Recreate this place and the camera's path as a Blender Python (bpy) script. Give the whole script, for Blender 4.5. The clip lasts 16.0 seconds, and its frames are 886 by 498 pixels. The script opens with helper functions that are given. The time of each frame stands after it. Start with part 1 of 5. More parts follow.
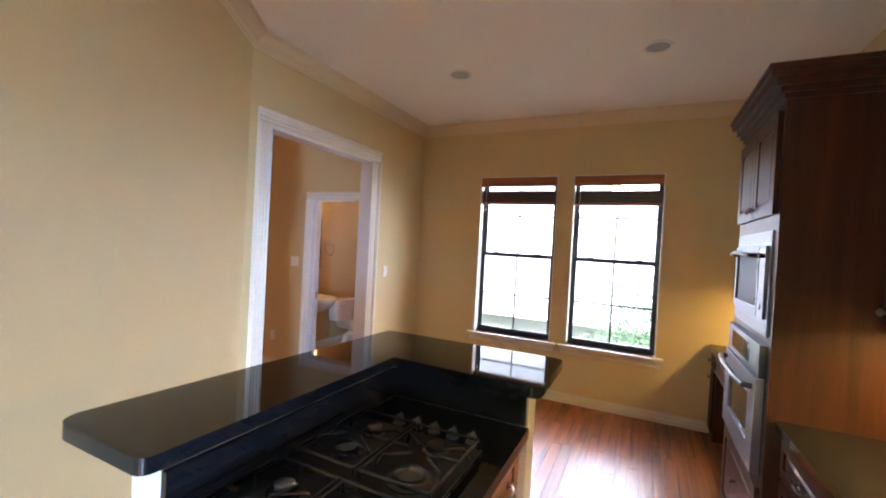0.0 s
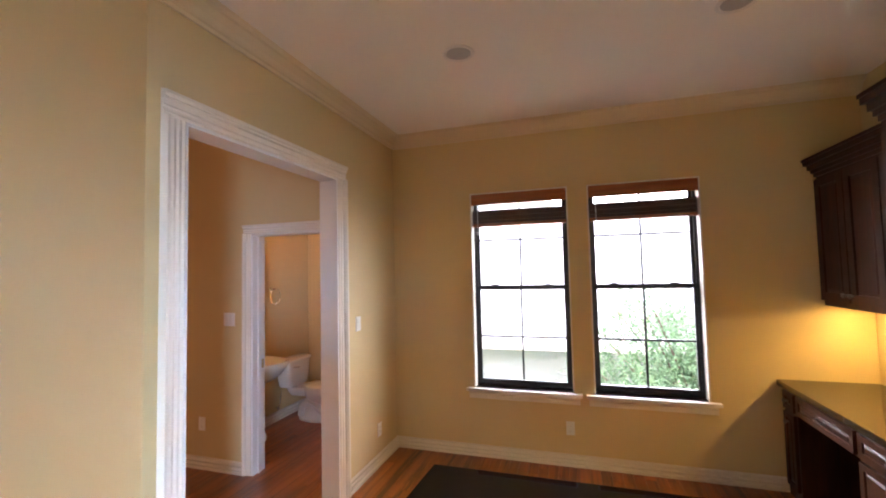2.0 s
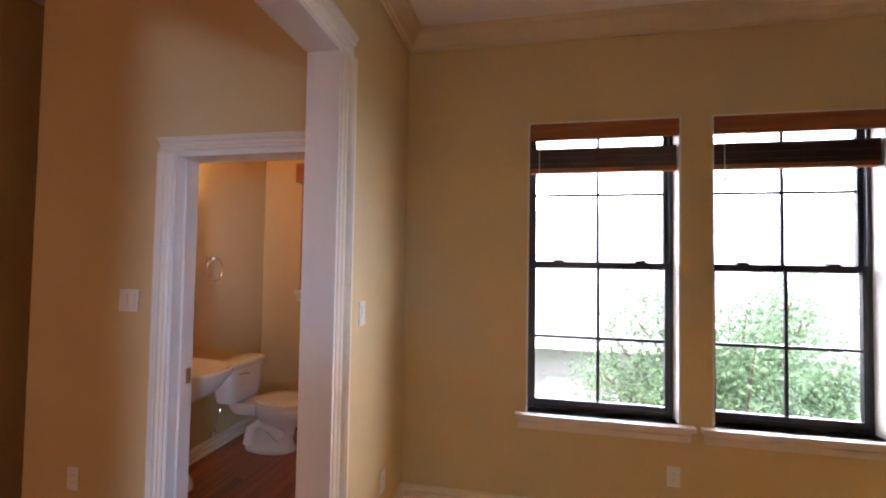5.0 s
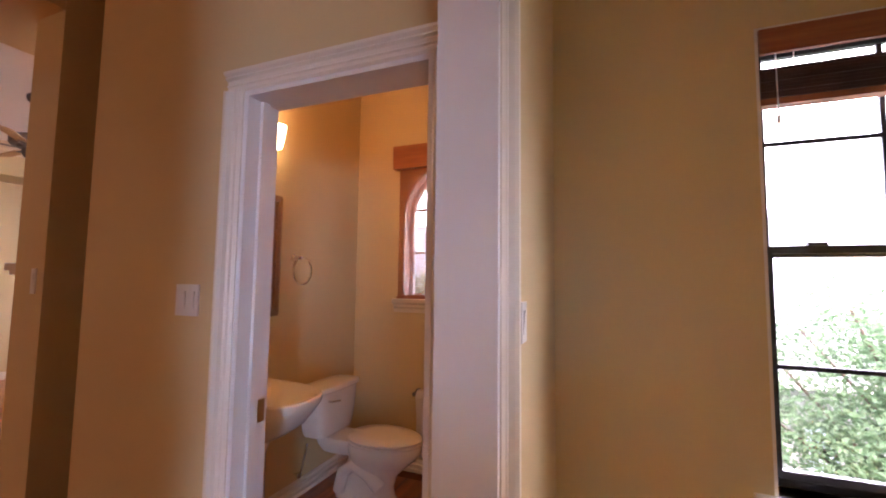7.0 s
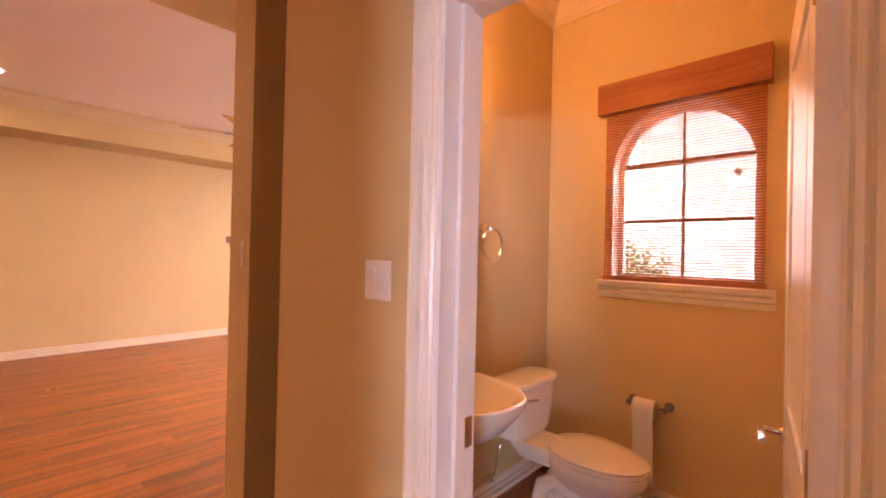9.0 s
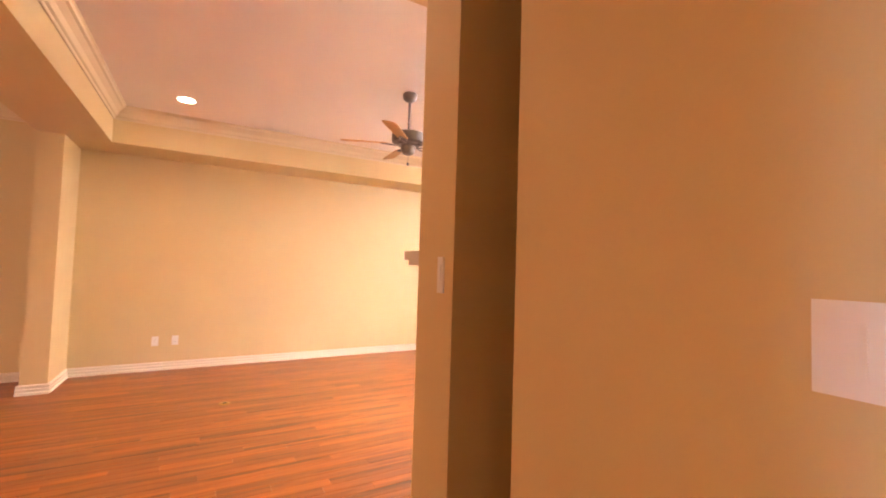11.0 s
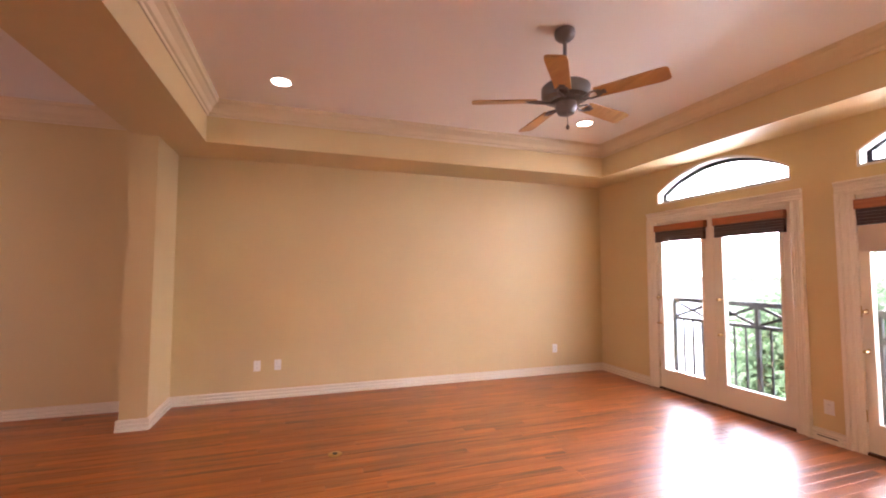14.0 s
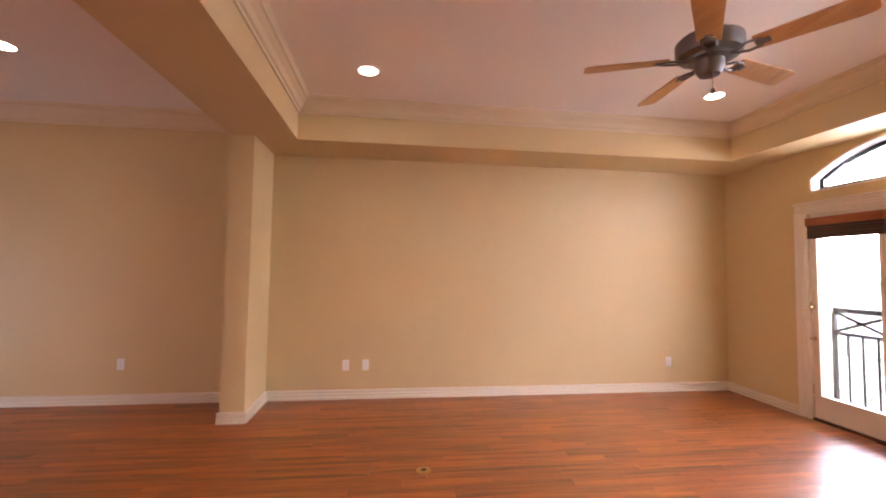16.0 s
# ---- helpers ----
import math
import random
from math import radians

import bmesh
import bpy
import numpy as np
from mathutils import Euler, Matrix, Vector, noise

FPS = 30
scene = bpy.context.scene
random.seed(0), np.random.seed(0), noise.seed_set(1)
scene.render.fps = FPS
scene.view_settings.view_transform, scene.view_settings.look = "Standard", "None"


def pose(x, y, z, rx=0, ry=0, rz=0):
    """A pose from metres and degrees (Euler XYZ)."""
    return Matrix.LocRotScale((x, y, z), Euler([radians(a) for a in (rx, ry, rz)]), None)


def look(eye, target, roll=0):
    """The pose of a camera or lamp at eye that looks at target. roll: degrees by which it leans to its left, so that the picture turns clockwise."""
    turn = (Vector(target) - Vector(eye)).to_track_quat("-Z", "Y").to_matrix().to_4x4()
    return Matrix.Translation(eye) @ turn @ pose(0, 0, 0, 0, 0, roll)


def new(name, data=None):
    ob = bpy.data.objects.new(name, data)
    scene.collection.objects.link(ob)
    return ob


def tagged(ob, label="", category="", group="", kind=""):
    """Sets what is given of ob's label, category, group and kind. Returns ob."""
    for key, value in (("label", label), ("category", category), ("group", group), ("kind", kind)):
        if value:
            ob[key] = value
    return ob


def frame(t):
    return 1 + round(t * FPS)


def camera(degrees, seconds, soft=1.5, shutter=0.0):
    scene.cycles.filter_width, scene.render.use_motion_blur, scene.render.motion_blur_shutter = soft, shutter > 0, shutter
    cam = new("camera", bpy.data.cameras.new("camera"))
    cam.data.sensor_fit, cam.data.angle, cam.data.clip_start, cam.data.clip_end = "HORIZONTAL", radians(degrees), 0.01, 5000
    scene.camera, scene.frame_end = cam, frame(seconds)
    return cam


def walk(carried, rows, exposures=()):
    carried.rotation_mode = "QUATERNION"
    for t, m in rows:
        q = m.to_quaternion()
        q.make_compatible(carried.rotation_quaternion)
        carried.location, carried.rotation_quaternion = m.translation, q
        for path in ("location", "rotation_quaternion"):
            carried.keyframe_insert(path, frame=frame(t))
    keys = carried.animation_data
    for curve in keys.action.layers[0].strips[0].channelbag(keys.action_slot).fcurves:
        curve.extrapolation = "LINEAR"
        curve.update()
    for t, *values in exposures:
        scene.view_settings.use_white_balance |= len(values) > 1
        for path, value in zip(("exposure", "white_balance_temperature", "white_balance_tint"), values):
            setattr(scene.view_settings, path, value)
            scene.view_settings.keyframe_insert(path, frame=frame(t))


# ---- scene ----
cam = camera(93.5, 16.0, soft=2.0)
PATH = [
    (0, (-0.24, 0.619, 1.623), (-1.114, 2.418, 1.595), 3.1),
    (0.5, (-0.413, 0.839, 1.649), (-1.236, 2.662, 1.653), 1.9),
    (1, (-0.637, 1.022, 1.678), (-1.403, 2.869, 1.721), 0.6),
    (1.5, (-0.855, 1.218, 1.686), (-1.548, 3.093, 1.764), -0.8),
    (2, (-1.077, 1.375, 1.703), (-1.681, 3.279, 1.805), -1.3),
    (2.5, (-1.273, 1.5, 1.709), (-1.779, 3.433, 1.812), -0.8),
    (3, (-1.461, 1.681, 1.722), (-1.881, 3.636, 1.776), -0.1),
    (3.2, (-1.564, 1.77, 1.727), (-1.944, 3.734, 1.753), 0.4),
    (5.3, (-2.102, 2.672, 1.504), (-2.486, 4.633, 1.588), 1.1),
    (5.5, (-2.157, 2.762, 1.49), (-2.556, 4.719, 1.595), 0.8),
    (6, (-2.282, 2.96, 1.465), (-2.729, 4.903, 1.621), -0.6),
    (6.5, (-2.413, 3.119, 1.43), (-2.99, 5.024, 1.624), -1.0),
    (7, (-2.565, 3.249, 1.396), (-3.308, 5.1, 1.546), 0.7),
    (7.5, (-2.693, 3.36, 1.366), (-3.604, 5.139, 1.431), 2.3),
    (8, (-2.814, 3.462, 1.386), (-3.894, 5.146, 1.38), 2.4),
    (8.5, (-2.921, 3.53, 1.387), (-4.153, 5.105, 1.384), 1.3),
    (9, (-3.028, 3.58, 1.399), (-4.412, 5.024, 1.413), 1.3),
    (9.5, (-3.177, 3.613, 1.415), (-4.674, 4.938, 1.465), 1.8),
    (10, (-3.402, 3.665, 1.416), (-4.99, 4.878, 1.497), 2.5),
    (10.2, (-3.476, 3.671, 1.417), (-5.103, 4.831, 1.503), 2.8),
    (12.3, (-4.498, 3.627, 1.352), (-6.326, 4.435, 1.424), -1.5),
    (12.5, (-4.583, 3.62, 1.352), (-6.424, 4.399, 1.422), -1.5),
    (13, (-4.771, 3.591, 1.352), (-6.629, 4.327, 1.436), -1.5),
    (13.5, (-4.946, 3.602, 1.362), (-6.817, 4.301, 1.461), -1.0),
    (14, (-5.079, 3.646, 1.388), (-6.973, 4.28, 1.503), 0.1),
    (14.5, (-5.172, 3.657, 1.399), (-7.088, 4.213, 1.536), 1.7),
    (15, (-5.288, 3.644, 1.405), (-7.228, 4.111, 1.532), 2.9),
    (15.5, (-5.384, 3.644, 1.419), (-7.347, 4.009, 1.527), 2.4),
    (16, (-5.456, 3.644, 1.402), (-7.437, 3.893, 1.506), 0.8),
]
EXPOSURES = (
    (0.0, 2.85, 5800, 19), (1.0, 2.8, 6000, 20), (2.0, 2.75, 6300, 23), (3.2, 2.65, 6450, 23), (5.5, 2.45, 6150, 29), (6.5, 2.45, 6150, 33),
    (7.2, 2.6, 6500, 37), (8.0, 3.0, 7100, 46), (9.0, 3.35, 8100, 50), (10.0, 3.75, 8100, 44), (12.5, 3.8, 6350, 27), (13.0, 3.45, 6300, 28),
    (13.5, 3.25, 6250, 31), (14.0, 3.05, 6250, 31), (15.0, 3.0, 6300, 31), (16.0, 3.0, 6300, 31))
walk(cam, [(t, look(eye, target, roll)) for t, eye, target, roll in PATH], exposures=EXPOSURES)

# ---- world, sun, exposure ----
world = bpy.data.worlds.new("sky")
scene.world = world
world.use_nodes = True
wn = world.node_tree.nodes
sky = wn.new("ShaderNodeTexSky")
sky.sky_type = "NISHITA"
sky.sun_disc = False
sky.sun_elevation = radians(58)
sky.sun_rotation = radians(209)
sky.air_density, sky.dust_density = 1.0, 3.0
world.node_tree.links.new(sky.outputs[0], wn["Background"].inputs[0])
wn["Background"].inputs[1].default_value = 0.15

sun = new("sun", bpy.data.lights.new("sun", "SUN"))
sun.data.energy, sun.data.angle, sun.data.color = 2.4, radians(12), (1.0, 0.95, 0.88)
sun.matrix_basis = look((0, 0, 40), (12, 22, 0))
tagged(sun, "soft high sun behind thin cloud", "sun")


def lamp(name, kind, m, energy, colour, size=0.1, size_y=0.0, spot=0.0):
    ob = new(name, bpy.data.lights.new(name, kind))
    ob.data.energy, ob.data.color = energy, colour
    if kind == "AREA":
        ob.data.shape = "RECTANGLE" if size_y else "DISK"
        ob.data.size = size
        if size_y:
            ob.data.size_y = size_y
    else:
        ob.data.shadow_soft_size = size
    if kind == "SPOT":
        ob.data.spot_size, ob.data.spot_blend = radians(spot), 1.0
    ob.matrix_basis = m
    return ob


# daylight through the glazed side of the kitchen, behind the walk's start
side = lamp("daylight_side", "AREA", look((0.94, -1.5, 0.9), (-2.0, -0.1, 0.10)), 82, (0.46, 0.71, 1.0), 1.9, 1.0)
side.data.spread = radians(85)
# unseen orange area lamp added to brighten and warm the hall walls
lamp("hall_fill", "AREA", look((-4.2, -2.9, 1.6), (-4.4, 2.0, 1.4)), 7.0, (1.0, 0.62, 0.36), 2.6, 1.9)

# daylight through a low window in the front of the living room
front = lamp("daylight_window", "AREA", look((-8.6, -2.9, 0.85), (-10.4, 1.2, 0.5)), 3.2, (0.66, 0.83, 1.0), 1.4, 1.1)
front.data.spread = radians(110)

LAMP_W, LAMP_C = 2.9, (1.0, 0.46, 0.155)
SCONCE_W = 0.95
TRANSOM_W = 5.0

# ---- materials ----
def material(name):
    m = bpy.data.materials.new(name)
    m.use_nodes = True
    nt = m.node_tree
    return m, nt, nt.nodes["Principled BSDF"]


def link(nt, a, b):
    nt.links.new(a, b)


def mixcol(nt, fac, a, b):
    n = nt.nodes.new("ShaderNodeMix")
    n.data_type = "RGBA"
    for sock, v in ((n.inputs[0], fac), (n.inputs[6], a), (n.inputs[7], b)):
        if isinstance(v, (tuple, float, int)):
            sock.default_value = (*v, 1.0) if isinstance(v, tuple) else v
        else:
            link(nt, v, sock)
    return n.outputs[2]


def coords(nt, scale=(1, 1, 1), rot=(0, 0, 0)):
    tc = nt.nodes.new("ShaderNodeTexCoord")
    mp = nt.nodes.new("ShaderNodeMapping")
    mp.inputs["Scale"].default_value = scale
    mp.inputs["Rotation"].default_value = rot
    link(nt, tc.outputs["Object"], mp.inputs[0])
    return mp.outputs[0]


def noise_tex(nt, vec, scale, detail=4.0, rough=0.55):
    n = nt.nodes.new("ShaderNodeTexNoise")
    n.inputs["Scale"].default_value = scale
    n.inputs["Detail"].default_value = detail
    n.inputs["Roughness"].default_value = rough
    link(nt, vec, n.inputs["Vector"])
    return n.outputs["Fac"]


def ramp(nt, fac, stops):
    r = nt.nodes.new("ShaderNodeValToRGB")
    els = r.color_ramp.elements
    while len(els) < len(stops):
        els.new(0.5)
    for e, (p, c) in zip(els, stops):
        e.position, e.color = p, (*c, 1.0)
    link(nt, fac, r.inputs[0])
    return r.outputs[0]


def bump(nt, bsdf, height, strength, dist=0.01):
    b = nt.nodes.new("ShaderNodeBump")
    b.inputs["Strength"].default_value = strength
    b.inputs["Distance"].default_value = dist
    link(nt, height, b.inputs["Height"])
    link(nt, b.outputs[0], bsdf.inputs["Normal"])


def painted(name, colour, rough=0.6, var=0.06, grain=90.0, strength=0.12, large=1.2):
    """Paint or plaster: broad unevenness and a fine roller texture."""
    m, nt, p = material(name)
    v = coords(nt)
    broad = noise_tex(nt, v, large, 3.0)
    fine = noise_tex(nt, v, grain, 3.0)
    lo = tuple(c * (1 - var) for c in colour)
    hi = tuple(min(1, c * (1 + var)) for c in colour)
    link(nt, mixcol(nt, broad, lo, hi), p.inputs["Base Color"])
    p.inputs["Roughness"].default_value = rough
    bump(nt, p, fine, strength, 0.004)
    return m


def wooden(name, dark, light, rough=0.35, along="z", coat=0.0, random_shift=False, grain=1.0):
    m, nt, p = material(name)
    s = {"x": (0.8, 12, 12), "y": (12, 0.8, 12), "z": (12, 12, 0.8)}[along]
    s = tuple(k * grain for k in s)
    v = coords(nt, s)
    if random_shift:
        info = nt.nodes.new("ShaderNodeObjectInfo")
        geo = nt.nodes.new("ShaderNodeNewGeometry")
        add = nt.nodes.new("ShaderNodeMath")
        link(nt, info.outputs["Random"], add.inputs[0])
        link(nt, geo.outputs["Random Per Island"], add.inputs[1])
        comb = nt.nodes.new("ShaderNodeCombineXYZ")
        mul = nt.nodes.new("ShaderNodeMath")
        mul.operation = "MULTIPLY"
        mul.inputs[1].default_value = 37.0
        link(nt, add.outputs[0], mul.inputs[0])
        for k in range(3):
            link(nt, mul.outputs[0], comb.inputs[k])
        vadd = nt.nodes.new("ShaderNodeVectorMath")
        link(nt, v, vadd.inputs[0])
        link(nt, comb.outputs[0], vadd.inputs[1])
        v = vadd.outputs[0]
    streak = noise_tex(nt, v, 1.6, 6.0, 0.62)
    fine = noise_tex(nt, v, 7.0, 4.0, 0.7)
    col = ramp(nt, streak, ((0.3, dark), (0.52, tuple((a + b) / 2 for a, b in zip(dark, light))), (0.72, light)))
    soft = nt.nodes.new("ShaderNodeMapRange")
    soft.inputs[1].default_value, soft.inputs[2].default_value, soft.inputs[4].default_value = 0.35, 0.75, 0.45
    link(nt, fine, soft.inputs[0])
    col = mixcol(nt, soft.outputs[0], col, tuple(c * 0.75 for c in light))
    if random_shift:
        frac = nt.nodes.new("ShaderNodeMath")
        frac.operation = "FRACT"
        link(nt, add.outputs[0], frac.inputs[0])
        long = nt.nodes.new("ShaderNodeVectorMath")
        long.operation = "MULTIPLY"
        long.inputs[1].default_value = (1.0, 0.8, 1.0)
        link(nt, v, long.inputs[0])
        vein = noise_tex(nt, long.outputs[0], 0.9, 5.0, 0.7)
        dark_vein = nt.nodes.new("ShaderNodeMapRange")
        dark_vein.inputs[1].default_value, dark_vein.inputs[2].default_value, dark_vein.inputs[4].default_value = 0.53, 0.63, 0.8
        link(nt, vein, dark_vein.inputs[0])
        col = mixcol(nt, dark_vein.outputs[0], col, tuple(c * 0.42 for c in dark))
        tone = ramp(nt, frac.outputs[0], ((0.0, (0.55, 0.50, 0.47)), (0.5, (0.9, 0.9, 0.9)), (1.0, (1.3, 1.35, 1.3))))
        mm = nt.nodes.new("ShaderNodeMix")
        mm.data_type, mm.blend_type = "RGBA", "MULTIPLY"
        mm.inputs[0].default_value = 0.6
        link(nt, col, mm.inputs[6])
        link(nt, tone, mm.inputs[7])
        col = mm.outputs[2]
    link(nt, col, p.inputs["Base Color"])
    r = nt.nodes.new("ShaderNodeMapRange")
    r.inputs[3].default_value, r.inputs[4].default_value = rough * 0.8, rough * 1.3
    link(nt, fine, r.inputs[0])
    link(nt, r.outputs[0], p.inputs["Roughness"])
    p.inputs["Coat Weight"].default_value = coat
    p.inputs["Coat Roughness"].default_value = 0.38 if random_shift else 0.24
    p.inputs["Coat IOR"].default_value = 1.6 if random_shift else 1.5
    bump(nt, p, streak if random_shift else fine, 0.2 if random_shift else 0.06, 0.002 if random_shift else 0.001)
    return m


def plain(name, colour, rough=0.4, metal=0.0, var=0.05, scale=25.0):
    m, nt, p = material(name)
    f = noise_tex(nt, coords(nt), scale, 3.0)
    link(nt, mixcol(nt, f, tuple(c * (1 - var) for c in colour), tuple(c * (1 + var) for c in colour)), p.inputs["Base Color"])
    p.inputs["Roughness"].default_value = rough
    p.inputs["Metallic"].default_value = metal
    return m


def glowing(name, colour, strength):
    m, nt, p = material(name)
    p.inputs["Base Color"].default_value = (0.9, 0.9, 0.9, 1)
    p.inputs["Emission Color"].default_value = (*colour, 1)
    p.inputs["Emission Strength"].default_value = strength
    return m


def glass_mat(name, colour=(1, 1, 1)):
    m, nt, p = material(name)
    p.inputs["Base Color"].default_value = (*colour, 1)
    p.inputs["Transmission Weight"].default_value = 1.0
    p.inputs["Roughness"].default_value = 0.0
    p.inputs["IOR"].default_value = 1.45
    return m


WALL = painted("tan wall paint", (0.64, 0.482, 0.238), 0.55)
CEIL = painted("ceiling paint", (0.84, 0.775, 0.69), 0.8, 0.03)
TRIM = painted("cream trim paint", (0.76, 0.68, 0.555), 0.32, 0.03, 60.0, 0.05)
CROWN = painted("light tan trim paint", (0.68, 0.55, 0.35), 0.4, 0.03, 60.0, 0.05)
# pale grey-blue base colour stands for the sky reflected in the panes
SKYPANE = plain("window pane with painted sky tone", (0.35, 0.4, 0.45), 0.15)
WHITE = painted("white trim paint", (0.74, 0.70, 0.65), 0.3, 0.03, 60.0, 0.05)
FLOOR = wooden("oak strip floor", (0.16, 0.033, 0.004), (0.54, 0.155, 0.02), 0.42, "y", 0.85, True)
FLOOR.node_tree.nodes["Principled BSDF"].inputs["Specular IOR Level"].default_value = 0.2
GAP = plain("dark floor joint", (0.13, 0.045, 0.016), 0.7)
CABINET = wooden("dark stained cabinet wood", (0.020, 0.006, 0.0026), (0.082, 0.023, 0.0075), 0.38, "z", 0.0)
CABINET.node_tree.nodes["Principled BSDF"].inputs["Specular IOR Level"].default_value = 0.25
ISLAND = wooden("honey cabinet wood", (0.24, 0.10, 0.035), (0.42, 0.21, 0.085), 0.32, "z", 0.15)
BAMBOO = wooden("woven bamboo", (0.23, 0.058, 0.017), (0.45, 0.15, 0.048), 0.5, "x", 0.0, False, 2.0)
DARKBAMBOO = wooden("dark wooden slats", (0.03, 0.012, 0.008), (0.085, 0.032, 0.02), 0.4, "x")
BLADE = wooden("light oak veneer", (0.46, 0.22, 0.055), (0.68, 0.37, 0.11), 0.4, "x")
GILT = wooden("brown gilt wood", (0.12, 0.045, 0.012), (0.34, 0.16, 0.05), 0.35, "z")
BLACKFRAME = plain("black window frame", (0.012, 0.013, 0.016), 0.35)
IRON = plain("black wrought iron", (0.018, 0.018, 0.02), 0.5)
STEEL = plain("brushed steel", (0.20, 0.21, 0.235), 0.45, 1.0, 0.06, 120.0)
DARKSTEEL = plain("dark blued steel", (0.045, 0.05, 0.065), 0.3, 0.9, 0.06, 120.0)
CHROME = plain("polished chrome", (0.78, 0.78, 0.8), 0.08, 1.0)
BRASS = plain("aged brass", (0.50, 0.36, 0.17), 0.35, 1.0)
PEWTER = plain("pewter metal", (0.20, 0.185, 0.18), 0.4, 0.8, 0.15)
BLACKGLASS = plain("black glass", (0.008, 0.008, 0.01), 0.06)
SMOKED = plain("smoked mesh glass", (0.02, 0.02, 0.024), 0.55)
BLACK = plain("black plastic", (0.012, 0.012, 0.013), 0.3)
CASTIRON = plain("black enamelled cast iron", (0.006, 0.006, 0.007), 0.22)
BURNERCAP = plain("bare aluminium burner cap", (0.15, 0.16, 0.175), 0.2, 1.0, 0.1)
PORCELAIN = plain("white porcelain", (0.80, 0.735, 0.61), 0.12, 0.0, 0.02)
PLATE = plain("white switch plastic", (0.80, 0.78, 0.74), 0.35, 0.0, 0.02)
PAPER = painted("soft white paper", (0.82, 0.80, 0.77), 0.9, 0.03, 120.0, 0.2)
STONE = painted("cream cast stone", (0.66, 0.59, 0.49), 0.6, 0.06, 70.0, 0.2)
STUCCO = painted("weathered stucco", (0.27, 0.265, 0.26), 0.85, 0.05, 40.0, 0.3)
ROOF = painted("grey roof", (0.33, 0.33, 0.34), 0.85, 0.08, 20.0, 0.3)
GRASS = painted("grass", (0.06, 0.11, 0.03), 0.9, 0.3, 30.0, 0.4)
GLASS = glass_mat("clear glass")
MIRROR = plain("mirror silver", (0.9, 0.9, 0.9), 0.01, 1.0, 0.0)
LAMPON = glowing("lit lamp glass", (1.0, 0.86, 0.66), 5.0)
LAMPOFF = plain("unlit lamp lens", (0.42, 0.41, 0.40), 0.5)
# emission for the added backdrop ring that boosts daylight and floor glare
SKYGLOW = glowing("glowing sky backdrop", (0.86, 0.94, 1.0), 3.6)
SCONCE = glowing("lit sconce glass", (1.0, 0.72, 0.36), 3.0)
UNDERLAMP = glowing("lit strip lamp", (1.0, 0.74, 0.24), 2.0)


def granite():
    m, nt, p = material("black granite")
    v = coords(nt)
    f = noise_tex(nt, v, 260.0, 2.0)
    g = noise_tex(nt, v, 6.0, 3.0)
    c = ramp(nt, f, ((0.45, (0.006, 0.007, 0.009)), (0.68, (0.014, 0.016, 0.02)), (0.8, (0.07, 0.08, 0.09))))
    link(nt, c, p.inputs["Base Color"])
    r = nt.nodes.new("ShaderNodeMapRange")
    r.inputs[3].default_value, r.inputs[4].default_value = 0.02, 0.05
    link(nt, g, r.inputs[0])
    link(nt, r.outputs[0], p.inputs["Roughness"])
    return m


GRANITE = granite()


def leafy(name, a, b):
    m, nt, p = material(name)
    geo = nt.nodes.new("ShaderNodeNewGeometry")
    link(nt, ramp(nt, geo.outputs["Random Per Island"], ((0.0, a), (1.0, b))), p.inputs["Base Color"])
    p.inputs["Roughness"].default_value = 0.5
    through_leaf = nt.nodes.new("ShaderNodeBsdfTranslucent")
    through_leaf.inputs["Color"].default_value = (*b, 1)
    mix = nt.nodes.new("ShaderNodeMixShader")
    mix.inputs[0].default_value = 0.4
    link(nt, p.outputs[0], mix.inputs[1])
    link(nt, through_leaf.outputs[0], mix.inputs[2])
    link(nt, mix.outputs[0], nt.nodes["Material Output"].inputs[0])
    return m


LEAF = leafy("green leaves", (0.06, 0.115, 0.055), (0.15, 0.24, 0.13))
BARK = painted("grey bark", (0.12, 0.09, 0.07), 0.9, 0.2, 30.0, 0.5)

# ---- building helpers ----
def box(bm, x0, x1, y0, y1, z0, z1):
    x0, x1 = min(x0, x1), max(x0, x1)
    y0, y1 = min(y0, y1), max(y0, y1)
    z0, z1 = min(z0, z1), max(z0, z1)
    v = [bm.verts.new((x, y, z)) for x in (x0, x1) for y in (y0, y1) for z in (z0, z1)]
    for f in ((0, 1, 3, 2), (4, 6, 7, 5), (0, 4, 5, 1), (2, 3, 7, 6), (0, 2, 6, 4), (1, 5, 7, 3)):
        bm.faces.new([v[k] for k in f])
    return v


def prism(bm, pts, a, b, axis="x"):
    """The closed outline pts (two coordinates) drawn out from a to b along an axis."""
    def at(p, s):
        return {"x": (s, p[0], p[1]), "y": (p[0], s, p[1]), "z": (p[0], p[1], s)}[axis]
    v0 = [bm.verts.new(at(p, a)) for p in pts]
    v1 = [bm.verts.new(at(p, b)) for p in pts]
    n = len(pts)
    for k in range(n):
        bm.faces.new((v0[k], v0[(k + 1) % n], v1[(k + 1) % n], v1[k]))
    bm.faces.new(v0[::-1])
    bm.faces.new(v1)
    return v0 + v1


